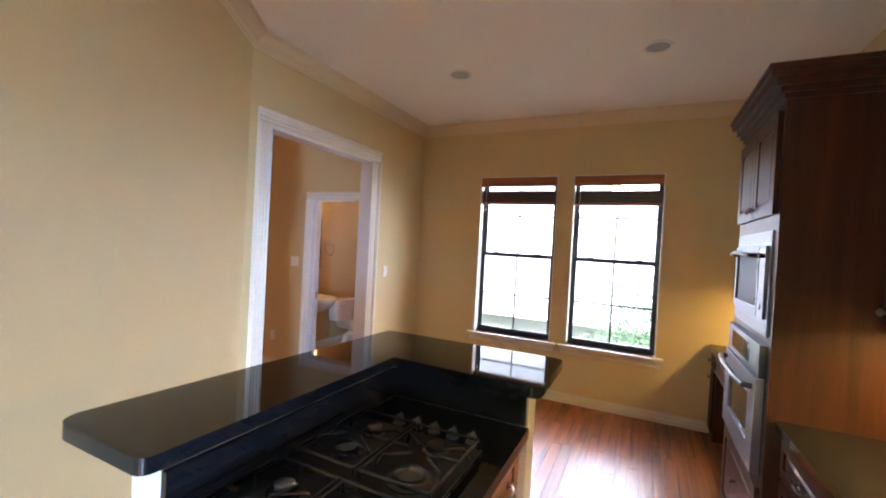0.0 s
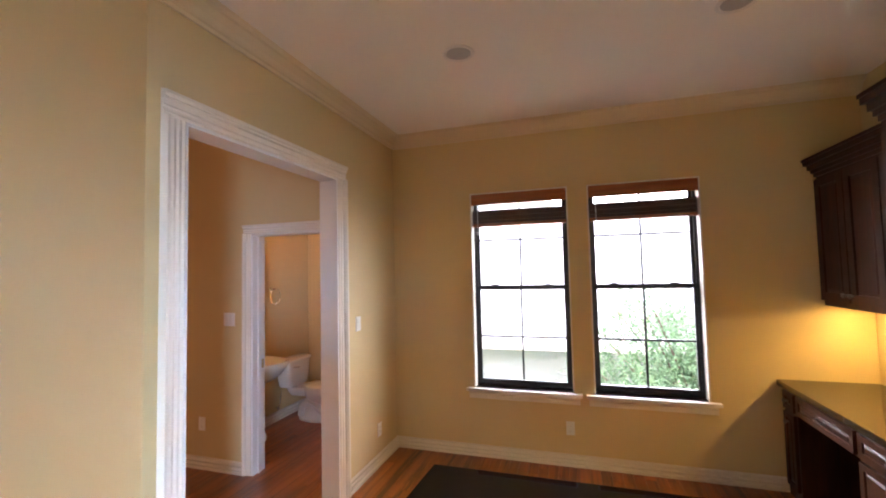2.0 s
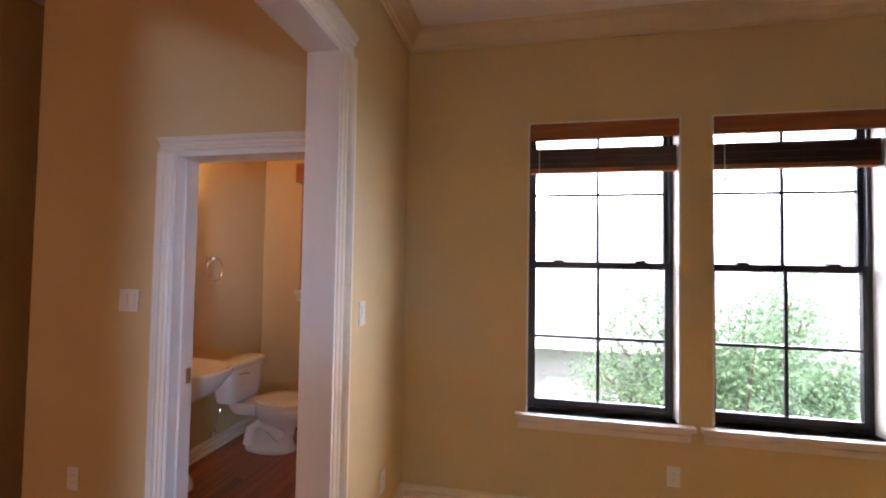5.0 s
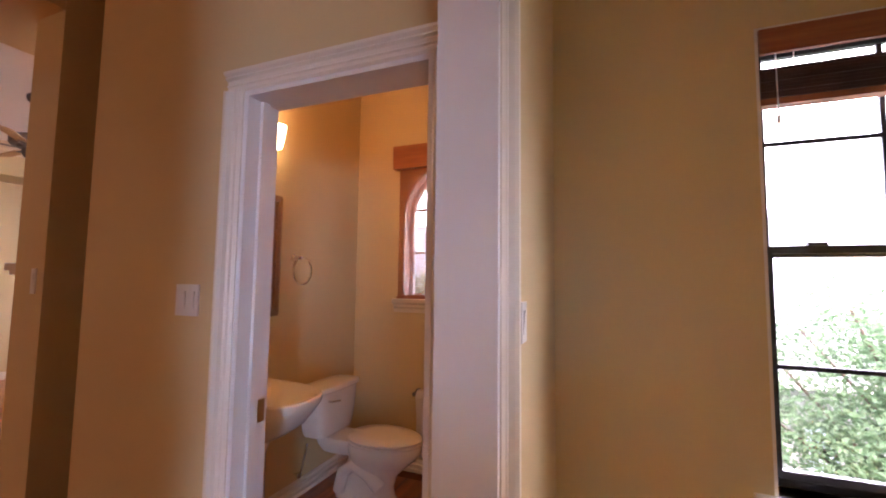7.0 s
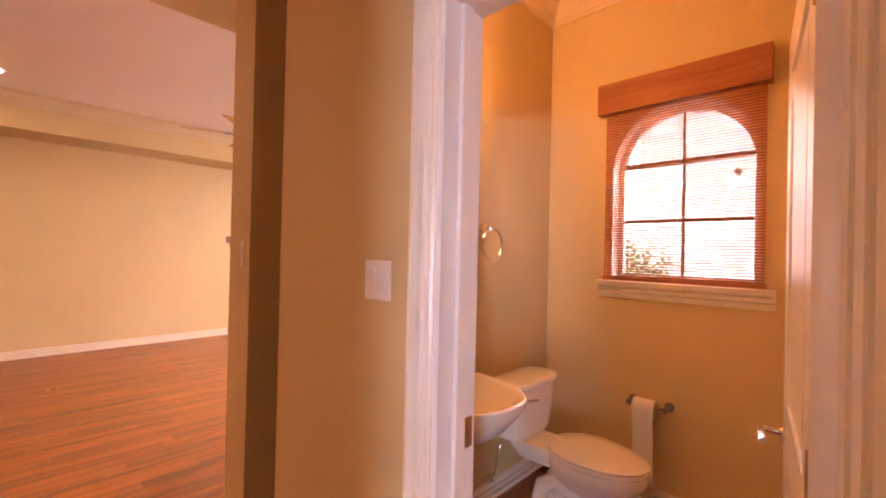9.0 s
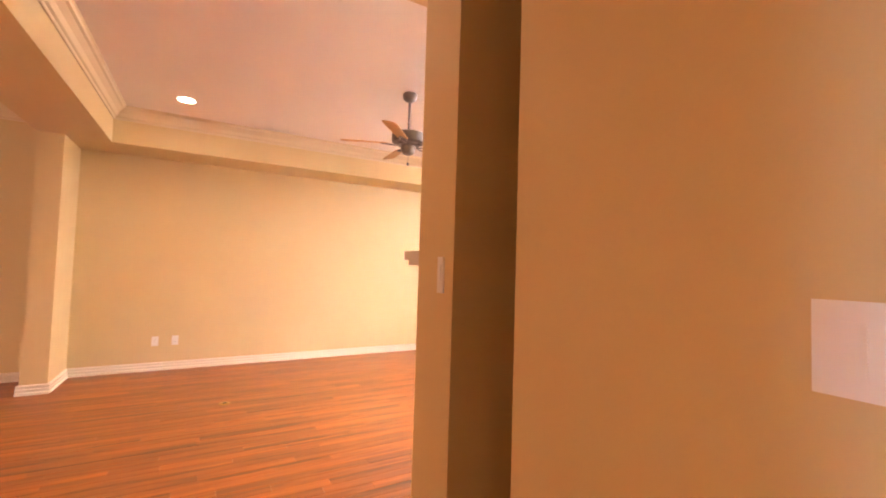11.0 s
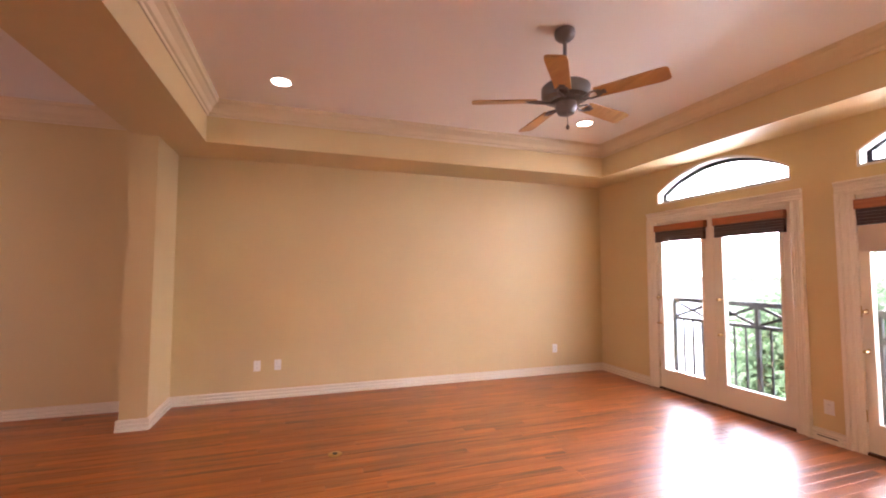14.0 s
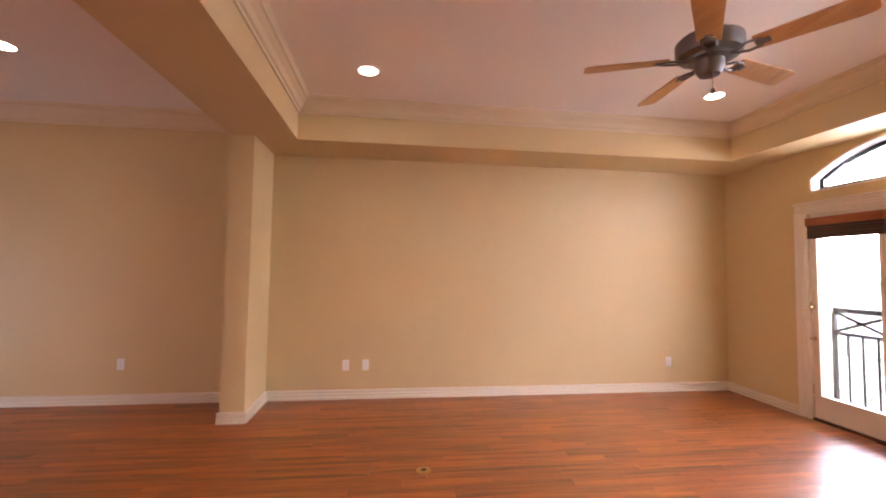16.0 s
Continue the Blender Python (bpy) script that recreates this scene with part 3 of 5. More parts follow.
# ---- kitchen windows ----
def sash_window(name, a, b):
    """A black double-hung window with muntins, deep white reveal, sill and apron."""
    w = thing(name, ((a + b) / 2, KY, WZ0), "black double-hung window with slim muntins and white sill", "window", "", "structure")
    y0 = KY + 0.10
    rev = bmesh.new()
    box(rev, a - 0.001, a + 0.012, KY + 0.002, y0 + 0.09, WZ0, WZ1)
    box(rev, b - 0.012, b + 0.001, KY + 0.002, y0 + 0.09, WZ0, WZ1)
    box(rev, a + 0.012, b - 0.012, KY + 0.002, y0 + 0.09, WZ1 - 0.012, WZ1)
    part("reveal", rev, WHITE, w)
    fr = bmesh.new()
    wall_boxes(fr, a + 0.012, b - 0.012, y0, y0 + 0.07, WZ0, WZ1 - 0.012, [(a + 0.034, b - 0.034, WZ0 + 0.03, WZ1 - 0.04)])
    part("window_frame", fr, BLACKFRAME, w)
    zm = 1.525
    for nm, s0, s1, d in (("upper_sash", zm - 0.02, WZ1 - 0.045, 0.045), ("lower_sash", WZ0 + 0.03, zm + 0.025, 0.015)):
        bm = bmesh.new()
        wall_boxes(bm, a + 0.034, b - 0.034, y0 + d - 0.012, y0 + d + 0.018, s0, s1, [(a + 0.058, b - 0.058, s0 + 0.03, s1 - 0.03)])
        mid = (a + b) / 2
        zc = 1.98 if s0 > 1 else 1.07
        box(bm, mid - 0.009, mid + 0.009, y0 + d - 0.004, y0 + d + 0.012, s0 + 0.03, s1 - 0.03)
        box(bm, a + 0.058, mid - 0.009, y0 + d - 0.004, y0 + d + 0.012, zc - 0.009, zc + 0.009)
        box(bm, mid + 0.009, b - 0.058, y0 + d - 0.004, y0 + d + 0.012, zc - 0.009, zc + 0.009)
        sash = part(nm, bm, BLACKFRAME, w)
        g = bmesh.new()
        box(g, a + 0.053, b - 0.053, y0 + d + 0.002, y0 + d + 0.006, s0 + 0.03, s1 - 0.03)
        p = part("pane", g, GLASS, sash)
        p.visible_shadow = False
    for cx in (a + 0.2, b - 0.2):
        bm = bmesh.new()
        box(bm, cx - 0.03, cx + 0.03, y0 - 0.012, y0 + 0.02, zm + 0.025, zm + 0.037)
        part("sash_latch", bm, BLACKFRAME, w)
    bm = bmesh.new()
    box(bm, a - 0.065, b + 0.065, KY - 0.05, y0 + 0.03, WZ0 - 0.025, WZ0)
    round_edges(bm, 0.008, 2)
    part("window_sill", bm, WHITE, w)
    bm = bmesh.new()
    prism(bm, ((0, -0.095), (0.010, -0.095), (0.012, -0.06), (0.018, -0.05), (0.018, -0.03), (0.028, -0.026), (0.028, -0.0255), (0, -0.0255)), a - 0.045, b + 0.045, "x")
    part("apron", bm, TRIM, w, "", on_wall(0, KY, WZ0, "-y"))
    # blind: wooden valance, gap and raised stack of slats
    bl = thing("window_blind", ((a + b) / 2, KY + 0.04, WZ1 - 0.1), "raised dark wooden blind with reddish-brown valance in a window", "window blind", "kitchen blinds")
    bm = bmesh.new()
    box(bm, a + 0.014, b - 0.014, KY - 0.012, KY + 0.008, WZ1 - 0.115, WZ1 - 0.014)
    round_edges(bm, 0.004, 2)
    part("valance", bm, BAMBOO, bl)
    for k in range(9):
        bm = bmesh.new()
        z = 2.133 + 0.0138 * k
        box(bm, a + 0.02, b - 0.02, KY + 0.018, KY + 0.068, z, z + 0.0132 - (0.002 if k % 3 == 1 else 0))
        part("slat", bm, DARKBAMBOO, bl)
    bm = bmesh.new()
    box(bm, a + 0.018, b - 0.018, KY + 0.016, KY + 0.07, 2.105, 2.13)
    round_edges(bm, 0.004, 2)
    part("bottom_rail", bm, BAMBOO, bl)
    for cx in (a + 0.14, b - 0.14):
        bm = bmesh.new()
        tube(bm, ((cx, KY + 0.045, WZ1 - 0.02), (cx, KY + 0.045, 2.11)), 0.002, 6)
        part("lift_cord", bm, PAPER, bl)
    bm = bmesh.new()
    tube(bm, ((a + 0.07, KY + 0.01, WZ1 - 0.1), (a + 0.07, KY + 0.005, 2.06)), 0.0025, 6)
    lathe(bm, ((0.002, 0.0), (0.008, -0.008), (0.009, -0.03), (0.003, -0.04)), (a + 0.07, KY + 0.005, 2.06), 10)
    part("pull_cord", bm, PAPER, bl)
    return w


sash_window("window_1", *W1)
sash_window("window_2", *W2)


# ---- French doors ----
def french_doors(name, a, b):
    w = thing(name, ((a + b) / 2, LY, 0), "cream-painted double glazed doors with arched transom above", "glazed door", "", "structure")
    m = on_wall(0, LY, 0, "-y")
    casing(w, m, a, b, DTOP, 0.105)
    bm = bmesh.new()
    for s, e in ((a - 0.001, a + 0.02), (b - 0.02, b + 0.001)):
        box(bm, s, e, LY - 0.008, LY + 0.19, 0, DTOP)
    box(bm, a + 0.02, b - 0.02, LY - 0.008, LY + 0.19, DTOP - 0.02, DTOP)
    part("jamb", bm, TRIM, w)
    bm = bmesh.new()
    box(bm, a + 0.02, b - 0.02, LY - 0.01, LY + 0.19, -0.011, 0.02)
    part("threshold", bm, CABINET, w)
    mid = (a + b) / 2
    gl0, gl1 = a + 0.092, a + 0.620
    gr0, gr1 = b - 0.655, b - 0.105
    for s, e, g0, g1, hx in ((a + 0.022, mid - 0.002, gl0, gl1, mid - 0.05), (mid + 0.002, b - 0.022, gr0, gr1, mid + 0.05)):
        bm = bmesh.new()
        wall_boxes(bm, s, e, LY + 0.015, LY + 0.06, 0.022, DTOP - 0.022, [(g0, g1, 0.245, 1.92)])
        leaf = part("door_leaf", bm, TRIM, w)
        bm = bmesh.new()
        wall_boxes(bm, g0 - 0.03, g1 + 0.03, LY + 0.006, LY + 0.015, 0.215, 1.95, [(g0, g1, 0.245, 1.92)])
        part("glazing_bead", bm, TRIM, leaf)
        bm = bmesh.new()
        box(bm, g0 - 0.005, g1 + 0.005, LY + 0.035, LY + 0.04, 0.24, 1.925)
        p = part("pane", bm, GLASS, leaf)
        p.visible_shadow = False
        # rolled shade on the leaf
        sh = thing("roller_shade", ((g0 + g1) / 2, LY, 1.8), "raised woven bamboo shade with red-brown valance on a glazed door", "window shade", "door shades")
        bm = bmesh.new()
        box(bm, g0 - 0.055, g1 + 0.085, LY - 0.055, LY + 0.004, 1.892, 1.968)
        round_edges(bm, 0.006, 2)
        part("valance", bm, BAMBOO, sh)
        bm = bmesh.new()
        for k in range(5):
            box(bm, g0 - 0.045, g1 + 0.075, LY - 0.046 + 0.004 * (k % 2), LY - 0.006, 1.765 + 0.0255 * k, 1.765 + 0.0255 * k + 0.0235)
        part("folded_cloth", bm, DARKBAMBOO, sh)
    for kx, z, r in ((mid + 0.075, 0.75, 0.018), (mid + 0.075, 1.115, 0.016), (a + 0.055, 0.79, 0.014), (a + 0.055, 1.095, 0.014)):
        bm = bmesh.new()
        lathe(bm, ((0.02, 0.0), (0.02, 0.006), (0.009, 0.012), (0.011, 0.03), (r, 0.038), (r, 0.055), (0.012, 0.064)), (kx, z, 0), 16)
        part("door_knob" if z < 1 else "deadbolt", bm, BRASS, w, "small brass knob", Matrix(((1, 0, 0, 0), (0, 0, -1, LY + 0.015), (0, 1, 0, 0), (0, 0, 0, 1))), True)
    for z in (0.25, 1.05, 1.85):
        for cx in (a + 0.021, b - 0.021):
            bm = bmesh.new()
            lathe(bm, ((0.006, 0), (0.006, 0.09)), (cx, LY + 0.006, z), 10)
            part("hinge", bm, BRASS, w)
    # transom
    ta, tb = a + 0.045, b + 0.02
    c, hw = (ta + tb) / 2, (tb - ta) / 2
    n = 32

    def arc(inset):
        pts = [(c + hw - inset, TZ0 + inset), (c + hw - inset, TSP)]
        for k in range(1, n):
            u = 1 - 2 * k / n
            pts.append((c + (hw - inset) * u, TSP + (TR - inset) * (1 - u * u)))
        return pts + [(c - hw + inset, TSP), (c - hw + inset, TZ0 + inset)]
    for nm, i0, i1, y0, y1, mat in (("transom_reveal", 0.0, 0.02, LY + 0.004, LY + 0.11, WHITE), ("transom_frame", 0.018, 0.055, LY + 0.1, LY + 0.15, BLACKFRAME)):
        bm = bmesh.new()
        o, i = arc(i0), arc(i1)
        rings = [[bm.verts.new((p[0], y, p[1])) for p in q] for q, y in ((o, y0), (i, y0), (i, y1), (o, y1))]
        for r0, r1 in zip(rings, rings[1:] + rings[:1]):
            for k in range(len(o)):
                j = (k + 1) % len(o)
                bm.faces.new((r0[k], r0[j], r1[j], r1[k]))
        part(nm, bm, mat, w)
    bm = bmesh.new()
    prism(bm, arc(0.03), LY + 0.12, LY + 0.125, "y")
    p = part("transom_pane", bm, GLASS, w)
    p.visible_shadow = False
    return w


# daylight of the blown-out sky standing in the two arched transoms
for a, b in (D1, D2):
    lamp("transom_daylight", "AREA", look(((a + b) / 2, LY + 0.19, 2.40), ((a + b) / 2, LY - 1.0, 1.0)), TRANSOM_W, (0.86, 0.93, 1.0), 1.36, 0.26)
french_doors("door_3", *D1)
french_doors("door_4", *D2)


# ---- powder room window ----
pw = thing("window_3", ((PWA + PWB) / 2, PY, PWZ0), "arched window with slim bars above a cream sill", "window", "", "structure")
c, hw = (PWA + PWB) / 2, (PWB - PWA) / 2


def round_arch(inset):
    r = hw - inset
    pts = [(c + r, PWZ0 + inset)]
    for k in range(25):
        a = math.pi * k / 24
        pts.append((c + r * math.cos(a), PWZS + r * math.sin(a)))
    return pts + [(c - r, PWZ0 + inset)]


for nm, i0, i1, y0, y1, mat in (("reveal", 0.0, 0.012, PY + 0.003, PY + 0.12, WHITE), ("window_frame", 0.01, 0.04, PY + 0.1, PY + 0.15, WHITE)):
    bm = bmesh.new()
    o, i = round_arch(i0), round_arch(i1)
    rings = [[bm.verts.new((p[0], y, p[1])) for p in q] for q, y in ((o, y0), (i, y0), (i, y1), (o, y1))]
    for r0, r1 in zip(rings, rings[1:] + rings[:1]):
        for k in range(len(o)):
            j = (k + 1) % len(o)
            bm.faces.new((r0[k], r0[j], r1[j], r1[k]))
    part(nm, bm, mat, pw)
bm = bmesh.new()
box(bm, c - 0.008, c + 0.008, PY + 0.11, PY + 0.13, PWZ0 + 0.03, PWZS + hw - 0.03)
for z in (1.605, 1.945):
    for s in (-1, 1):
        box(bm, c + s * 0.008, c + s * (hw - 0.03), PY + 0.11, PY + 0.13, z - 0.008, z + 0.008)
part("muntin", bm, BLACKFRAME, pw)
bm = bmesh.new()
prism(bm, round_arch(0.03), PY + 0.118, PY + 0.122, "y")
part("pane", bm, GLASS, pw).visible_shadow = False
bm = bmesh.new()
prism(bm, ((0, -0.1), (0.012, -0.1), (0.016, -0.07), (0.028, -0.06), (0.028, -0.04), (0.05, -0.028), (0.055, 0.0), (0, 0.0)), PWA - 0.06, PWB + 0.06, "x")
part("window_sill", bm, TRIM, pw, "", on_wall(0, PY, PWZ0, "-y"))

# ---- kitchen: island ----
def bevelled_box(x0, x1, y0, y1, z0, z1, w=0.006, segs=2):
    bm = bmesh.new()
    box(bm, x0, x1, y0, y1, z0, z1)
    round_edges(bm, w, segs)
    return bm


def knob(parent, m, mat=None, r=0.016):
    bm = bmesh.new()
    lathe(bm, ((0.008, 0), (0.007, 0.012), (r, 0.018), (r * 1.05, 0.025), (r * 0.6, 0.032), (0.002, 0.033)), (0, 0, 0), 14)
    return part("knob", bm, mat or PEWTER, parent, "pewter knob", m, True)


def pull(parent, m):
    """A small arched drawer pull; local x along the drawer, y outwards."""
    bm = bmesh.new()
    tube(bm, [(-0.045, 0, 0), (-0.042, 0.018, 0), (-0.02, 0.027, 0), (0.02, 0.027, 0), (0.042, 0.018, 0), (0.045, 0, 0)], 0.005, 8)
    for s in (-1, 1):
        lathe(bm, ((0.012, 0), (0.012, 0.004), (0.006, 0.006)), (s * 0.045, 0, 0), 10, "y")
    return part("handle", bm, PEWTER, parent, "pewter pull handle", m, True)


def panel_front(parent, name, m, a, b, z0, z1, mat, t=0.02, rail=0.055):
    """A framed and raised panel of a door or drawer front, on a wall's local axes."""
    bm = bmesh.new()
    r = min(rail, (b - a) * 0.3, (z1 - z0) * 0.3)
    wall_boxes(bm, a, b, 0.0, t, z0, z1, [(a + r, b - r, z0 + r, z1 - r)])
    front = part(name, bm, mat, parent, "", m)
    bm = bmesh.new()
    box(bm, a + r, b - r, 0.0, t * 0.45, z0 + r, z1 - r)
    i0, i1 = r + 0.004, r + 0.022
    v = [bm.verts.new((x, d, z)) for x, z, d in (
        (a + i0, z0 + i0, t * 0.46), (b - i0, z0 + i0, t * 0.46), (b - i0, z1 - i0, t * 0.46), (a + i0, z1 - i0, t * 0.46),
        (a + i1, z0 + i1, t * 0.9), (b - i1, z0 + i1, t * 0.9), (b - i1, z1 - i1, t * 0.9), (a + i1, z1 - i1, t * 0.9))]
    for f in ((4, 5, 6, 7), (0, 1, 5, 4), (1, 2, 6, 5), (2, 3, 7, 6), (3, 0, 4, 7)):
        bm.faces.new([v[k] for k in f])
    part("panel", bm, mat, front, "", m)
    return front


IX0, IX1, IY0, IY1 = -1.19, -0.59, 0.99, 2.165
# low wall that carries the raised bar
bm = bmesh.new()
prism(bm, [(IX0 - 0.11, 1.19), (IX0, 1.19), (IX0, IY1), (-0.60, IY1), (-0.60, IY1 + 0.11), (IX0 - 0.11, IY1 + 0.11)], 0, 1.078, "z")
solid("wall_bar", bm, WHITE, "low cream-painted wall carrying the raised bar", "low wall", "structure")
# raised bar top with eased edges and rounded corners
bar = bmesh.new()
out = []


def corner(cx, cy, r, a0, a1, n=6):
    return [(cx + r * math.cos(a0 + (a1 - a0) * k / n), cy + r * math.sin(a0 + (a1 - a0) * k / n)) for k in range(n + 1)]


q = math.pi / 2
out += corner(-1.575 + 0.06, 1.145 + 0.06, 0.06, math.pi, 1.5 * math.pi)
out += corner(-1.19 - 0.03, 1.145 + 0.03, 0.03, 1.5 * math.pi, 2 * math.pi)
out += [(-1.19, 2.15)]
out += corner(-0.55 - 0.04, 2.115 + 0.04, 0.04, 1.5 * math.pi, 2 * math.pi)
out += corner(-0.55 - 0.04, 2.59 - 0.04, 0.04, 0, q)
out += [(-1.505, 2.59)]
prism(bar, out, 1.08, 1.12, "z")
round_edges(bar, 0.012, 3, 50)
solid("bar_top", bar, GRANITE, "polished black granite raised bar top on a low wall", "worktop", "", "", None, True)
bm = bmesh.new()
box(bm, IX0 + 0.001, IX0 + 0.018, 1.19, IY1 - 0.02, 0.961, 1.078)
box(bm, IX0 + 0.018, -0.605, IY1 - 0.02, IY1 - 0.001, 0.961, 1.078)
solid("backsplash", bm, GRANITE, "polished black granite upstand below the bar", "backsplash")
island = thing("island_cabinet", ((IX0 + IX1) / 2, 1.55, 0), "honey-stained wooden island cabinet under black granite", "cabinet", "")
bm = bmesh.new()
box(bm, IX0 + 0.002, IX1 - 0.045, IY0 + 0.03, IY1 - 0.03, 0.1, 0.919)
box(bm, IX0 + 0.05, IX1 - 0.10, IY0 + 0.08, IY1 - 0.06, 0.0, 0.1)
part("body", bm, ISLAND, island)
mi = on_wall(IX1 - 0.045, 0, 0, "+x")
for k in range(3):
    a = IY0 + 0.05 + k * 0.365
    dr = panel_front(island, "drawer", mi, a, a + 0.345, 0.74, 0.90, ISLAND)
    pull(dr, mi @ pose(a + 0.17, 0.02, 0.82))
    dr = panel_front(island, "door", mi, a, a + 0.345, 0.13, 0.72, ISLAND)
    knob(dr, mi @ pose(a + 0.3, 0.02, 0.66) @ pose(0, 0, 0, -90))
worktop = bevelled_box(IX0 + 0.019, IX1, IY0, IY1 - 0.021, 0.92, 0.96, 0.01, 3)
solid("island_worktop", worktop, GRANITE, "polished black granite island worktop", "worktop", "", "", None, True)

ck = thing("cooktop", (-0.935, 1.4, 0.92), "black glass gas cooktop set in granite with cast-iron grates", "cooktop")
CX0, CX1 = -1.175, -0.69
part("glass_top", bevelled_box(CX0, CX1, 0.97, 1.81, 0.9205, 0.932, 0.004, 2), BLACKGLASS, ck)
for z0, z1 in ((0.985, 1.355), (1.385, 1.735)):
    bm = bmesh.new()
    wall_boxes(bm, CX0 + 0.01, CX1 - 0.01, z0, z1, 0.932, 0.937, [])
    part("burner_tray", bm, BLACK, ck)
for k in range(5):
    x = -1.03 + 0.07 * k
    bm = bmesh.new()
    lathe(bm, ((0.021, 0), (0.021, 0.004), (0.016, 0.006), (0.015, 0.024), (0.012, 0.027)), (x, 1.772, 0.932), 16)
    box(bm, x - 0.003, x + 0.003, 1.757, 1.787, 0.955, 0.965)
    part("control_knob", bm, PEWTER, ck, "", None, True)


def burner(x, y, r):
    bm = bmesh.new()
    lathe(bm, ((r * 1.5, 0), (r * 1.5, 0.004), (r * 1.1, 0.008), (r * 1.05, 0.016)), (x, y, 0.937), 24)
    b = part("burner", bm, CASTIRON, ck, "black burner ring", None, True)
    bm = bmesh.new()
    lathe(bm, ((r, 0.016), (r, 0.022), (r * 0.85, 0.026), (0.004, 0.027)), (x, y, 0.937), 24)
    part("burner_cap", bm, BURNERCAP, b, "burner cap", None, True)


def grate(x0, x1, y0, y1):
    bm = bmesh.new()
    z = 0.975
    for a, b in (((x0, y0), (x1, y0)), ((x1, y0), (x1, y1)), ((x1, y1), (x0, y1)), ((x0, y1), (x0, y0))):
        tube(bm, ((a[0], a[1], 0.94), (a[0], a[1], z - 0.004), (a[0], a[1], z - 0.006)), 0.005, 6)
    cx, cy = (x0 + x1) / 2, (y0 + y1) / 2
    for k in range(4):
        a = math.pi / 4 + k * math.pi / 2
        tube(bm, ((cx + 0.035 * math.cos(a), cy + 0.035 * math.sin(a), z), (cx + 0.13 * math.cos(a), cy + 0.11 * math.sin(a), z), (cx + 0.15 * math.cos(a), cy + 0.13 * math.sin(a), 0.94)), 0.005, 6)
    for p0, p1 in (((x0, y0), (x1, y0)), ((x1, y0), (x1, y1)), ((x1, y1), (x0, y1)), ((x0, y1), (x0, y0))):
        tube(bm, ((p0[0], p0[1], z - 0.006), (p1[0], p1[1], z - 0.006)), 0.005, 6)
    for a, b in (((x0, cy), (cx - 0.05, cy)), ((cx + 0.05, cy), (x1, cy))):
        tube(bm, ((a[0], a[1], z), (b[0], b[1], z)), 0.005, 6)
    part("grate", bm, CASTIRON, ck, "black cast-iron pan grate", None, True)


for x, y, r in ((-1.05, 1.50, 0.036), (-0.81, 1.47, 0.044), (-1.05, 1.65, 0.028), (-0.82, 1.65, 0.03), (-1.05, 1.09, 0.04), (-0.81, 1.08, 0.036), (-1.05, 1.26, 0.03), (-0.82, 1.26, 0.034)):
    burner(x, y, r)
for y0, y1 in ((0.995, 1.335), (1.395, 1.725)):
    for a, b in ((CX0 + 0.02, -0.94), (-0.925, CX1 - 0.02)):
        grate(a, b, y0, y1)
bm = bmesh.new()
wall_boxes(bm, CX0 + 0.03, CX1 - 0.03, 1.345, 1.383, 0.932, 0.942, [])
vent_strip = part("vent_strip", bm, BLACK, ck, "black downdraught vent between the burners")
for k in range(9):
    bm = bmesh.new()
    x = CX0 + 0.05 + 0.045 * k
    box(bm, x, x + 0.03, 1.351, 1.377, 0.942, 0.9445)
    part("vent_bar", bm, CASTIRON, vent_strip)
ck.matrix_basis = Matrix.Translation((0.03, 0.13, 0.04)) @ ck.matrix_basis

# ---- kitchen: oven tower ----
TXF, TYA, TYB = 0.285, 2.93, 3.785
tower = thing("oven_cabinet", (0.6, 3.25, 0), "tall dark-stained cabinet housing oven and microwave", "cabinet")
for nm, x0, y0, y1, z0, z1 in (("side_panel", TXF + 0.02, TYA, TYA + 0.02, 0.0, 2.34), ("side_panel", TXF + 0.02, TYB - 0.02, TYB, 0.0, 2.34), ("top_panel", TXF + 0.02, TYA + 0.02, TYB - 0.02, 2.32, 2.34),
                               ("bottom_panel", TXF + 0.02, TYA + 0.02, TYB - 0.02, 0.1, 0.12), ("back_panel", KR - 0.023, TYA + 0.02, TYB - 0.02, 0.12, 2.32)):
    bm = bmesh.new()
    box(bm, x0, KR - 0.003, y0, y1, z0, z1)
    part(nm, bm, CABINET, tower)
mt = on_wall(TXF + 0.02, 0, 0, "-x")
bm = bmesh.new()
wall_boxes(bm, -TYB, -TYA, 0.0, 0.02, 0.0, 2.34, [(-TYB + 0.05, -TYA - 0.05, 0.63, 1.235), (-TYB + 0.05, -TYA - 0.05, 1.27, 1.765)])
part("face_frame", bm, CABINET, tower, "", mt)
mtf = on_wall(TXF, 0, 0, "-x")
ym = -(TYA + TYB) / 2
for a, b, s in ((-TYB + 0.03, ym - 0.004, 1), (ym + 0.004, -TYA - 0.03, -1)):
    d = panel_front(tower, "door", mtf, a, b, 1.835, 2.30, CABINET, 0.022, 0.06)
    knob(d, mtf @ pose((b - 0.03) if s > 0 else (a + 0.03), 0.02, 1.885) @ pose(0, 0, 0, -90))
d = panel_front(tower, "drawer", mtf, -TYB + 0.03, -TYA - 0.03, 0.13, 0.59, CABINET, 0.022, 0.06)
knob(d, mtf @ pose(ym, 0.02, 0.42) @ pose(0, 0, 0, -90))


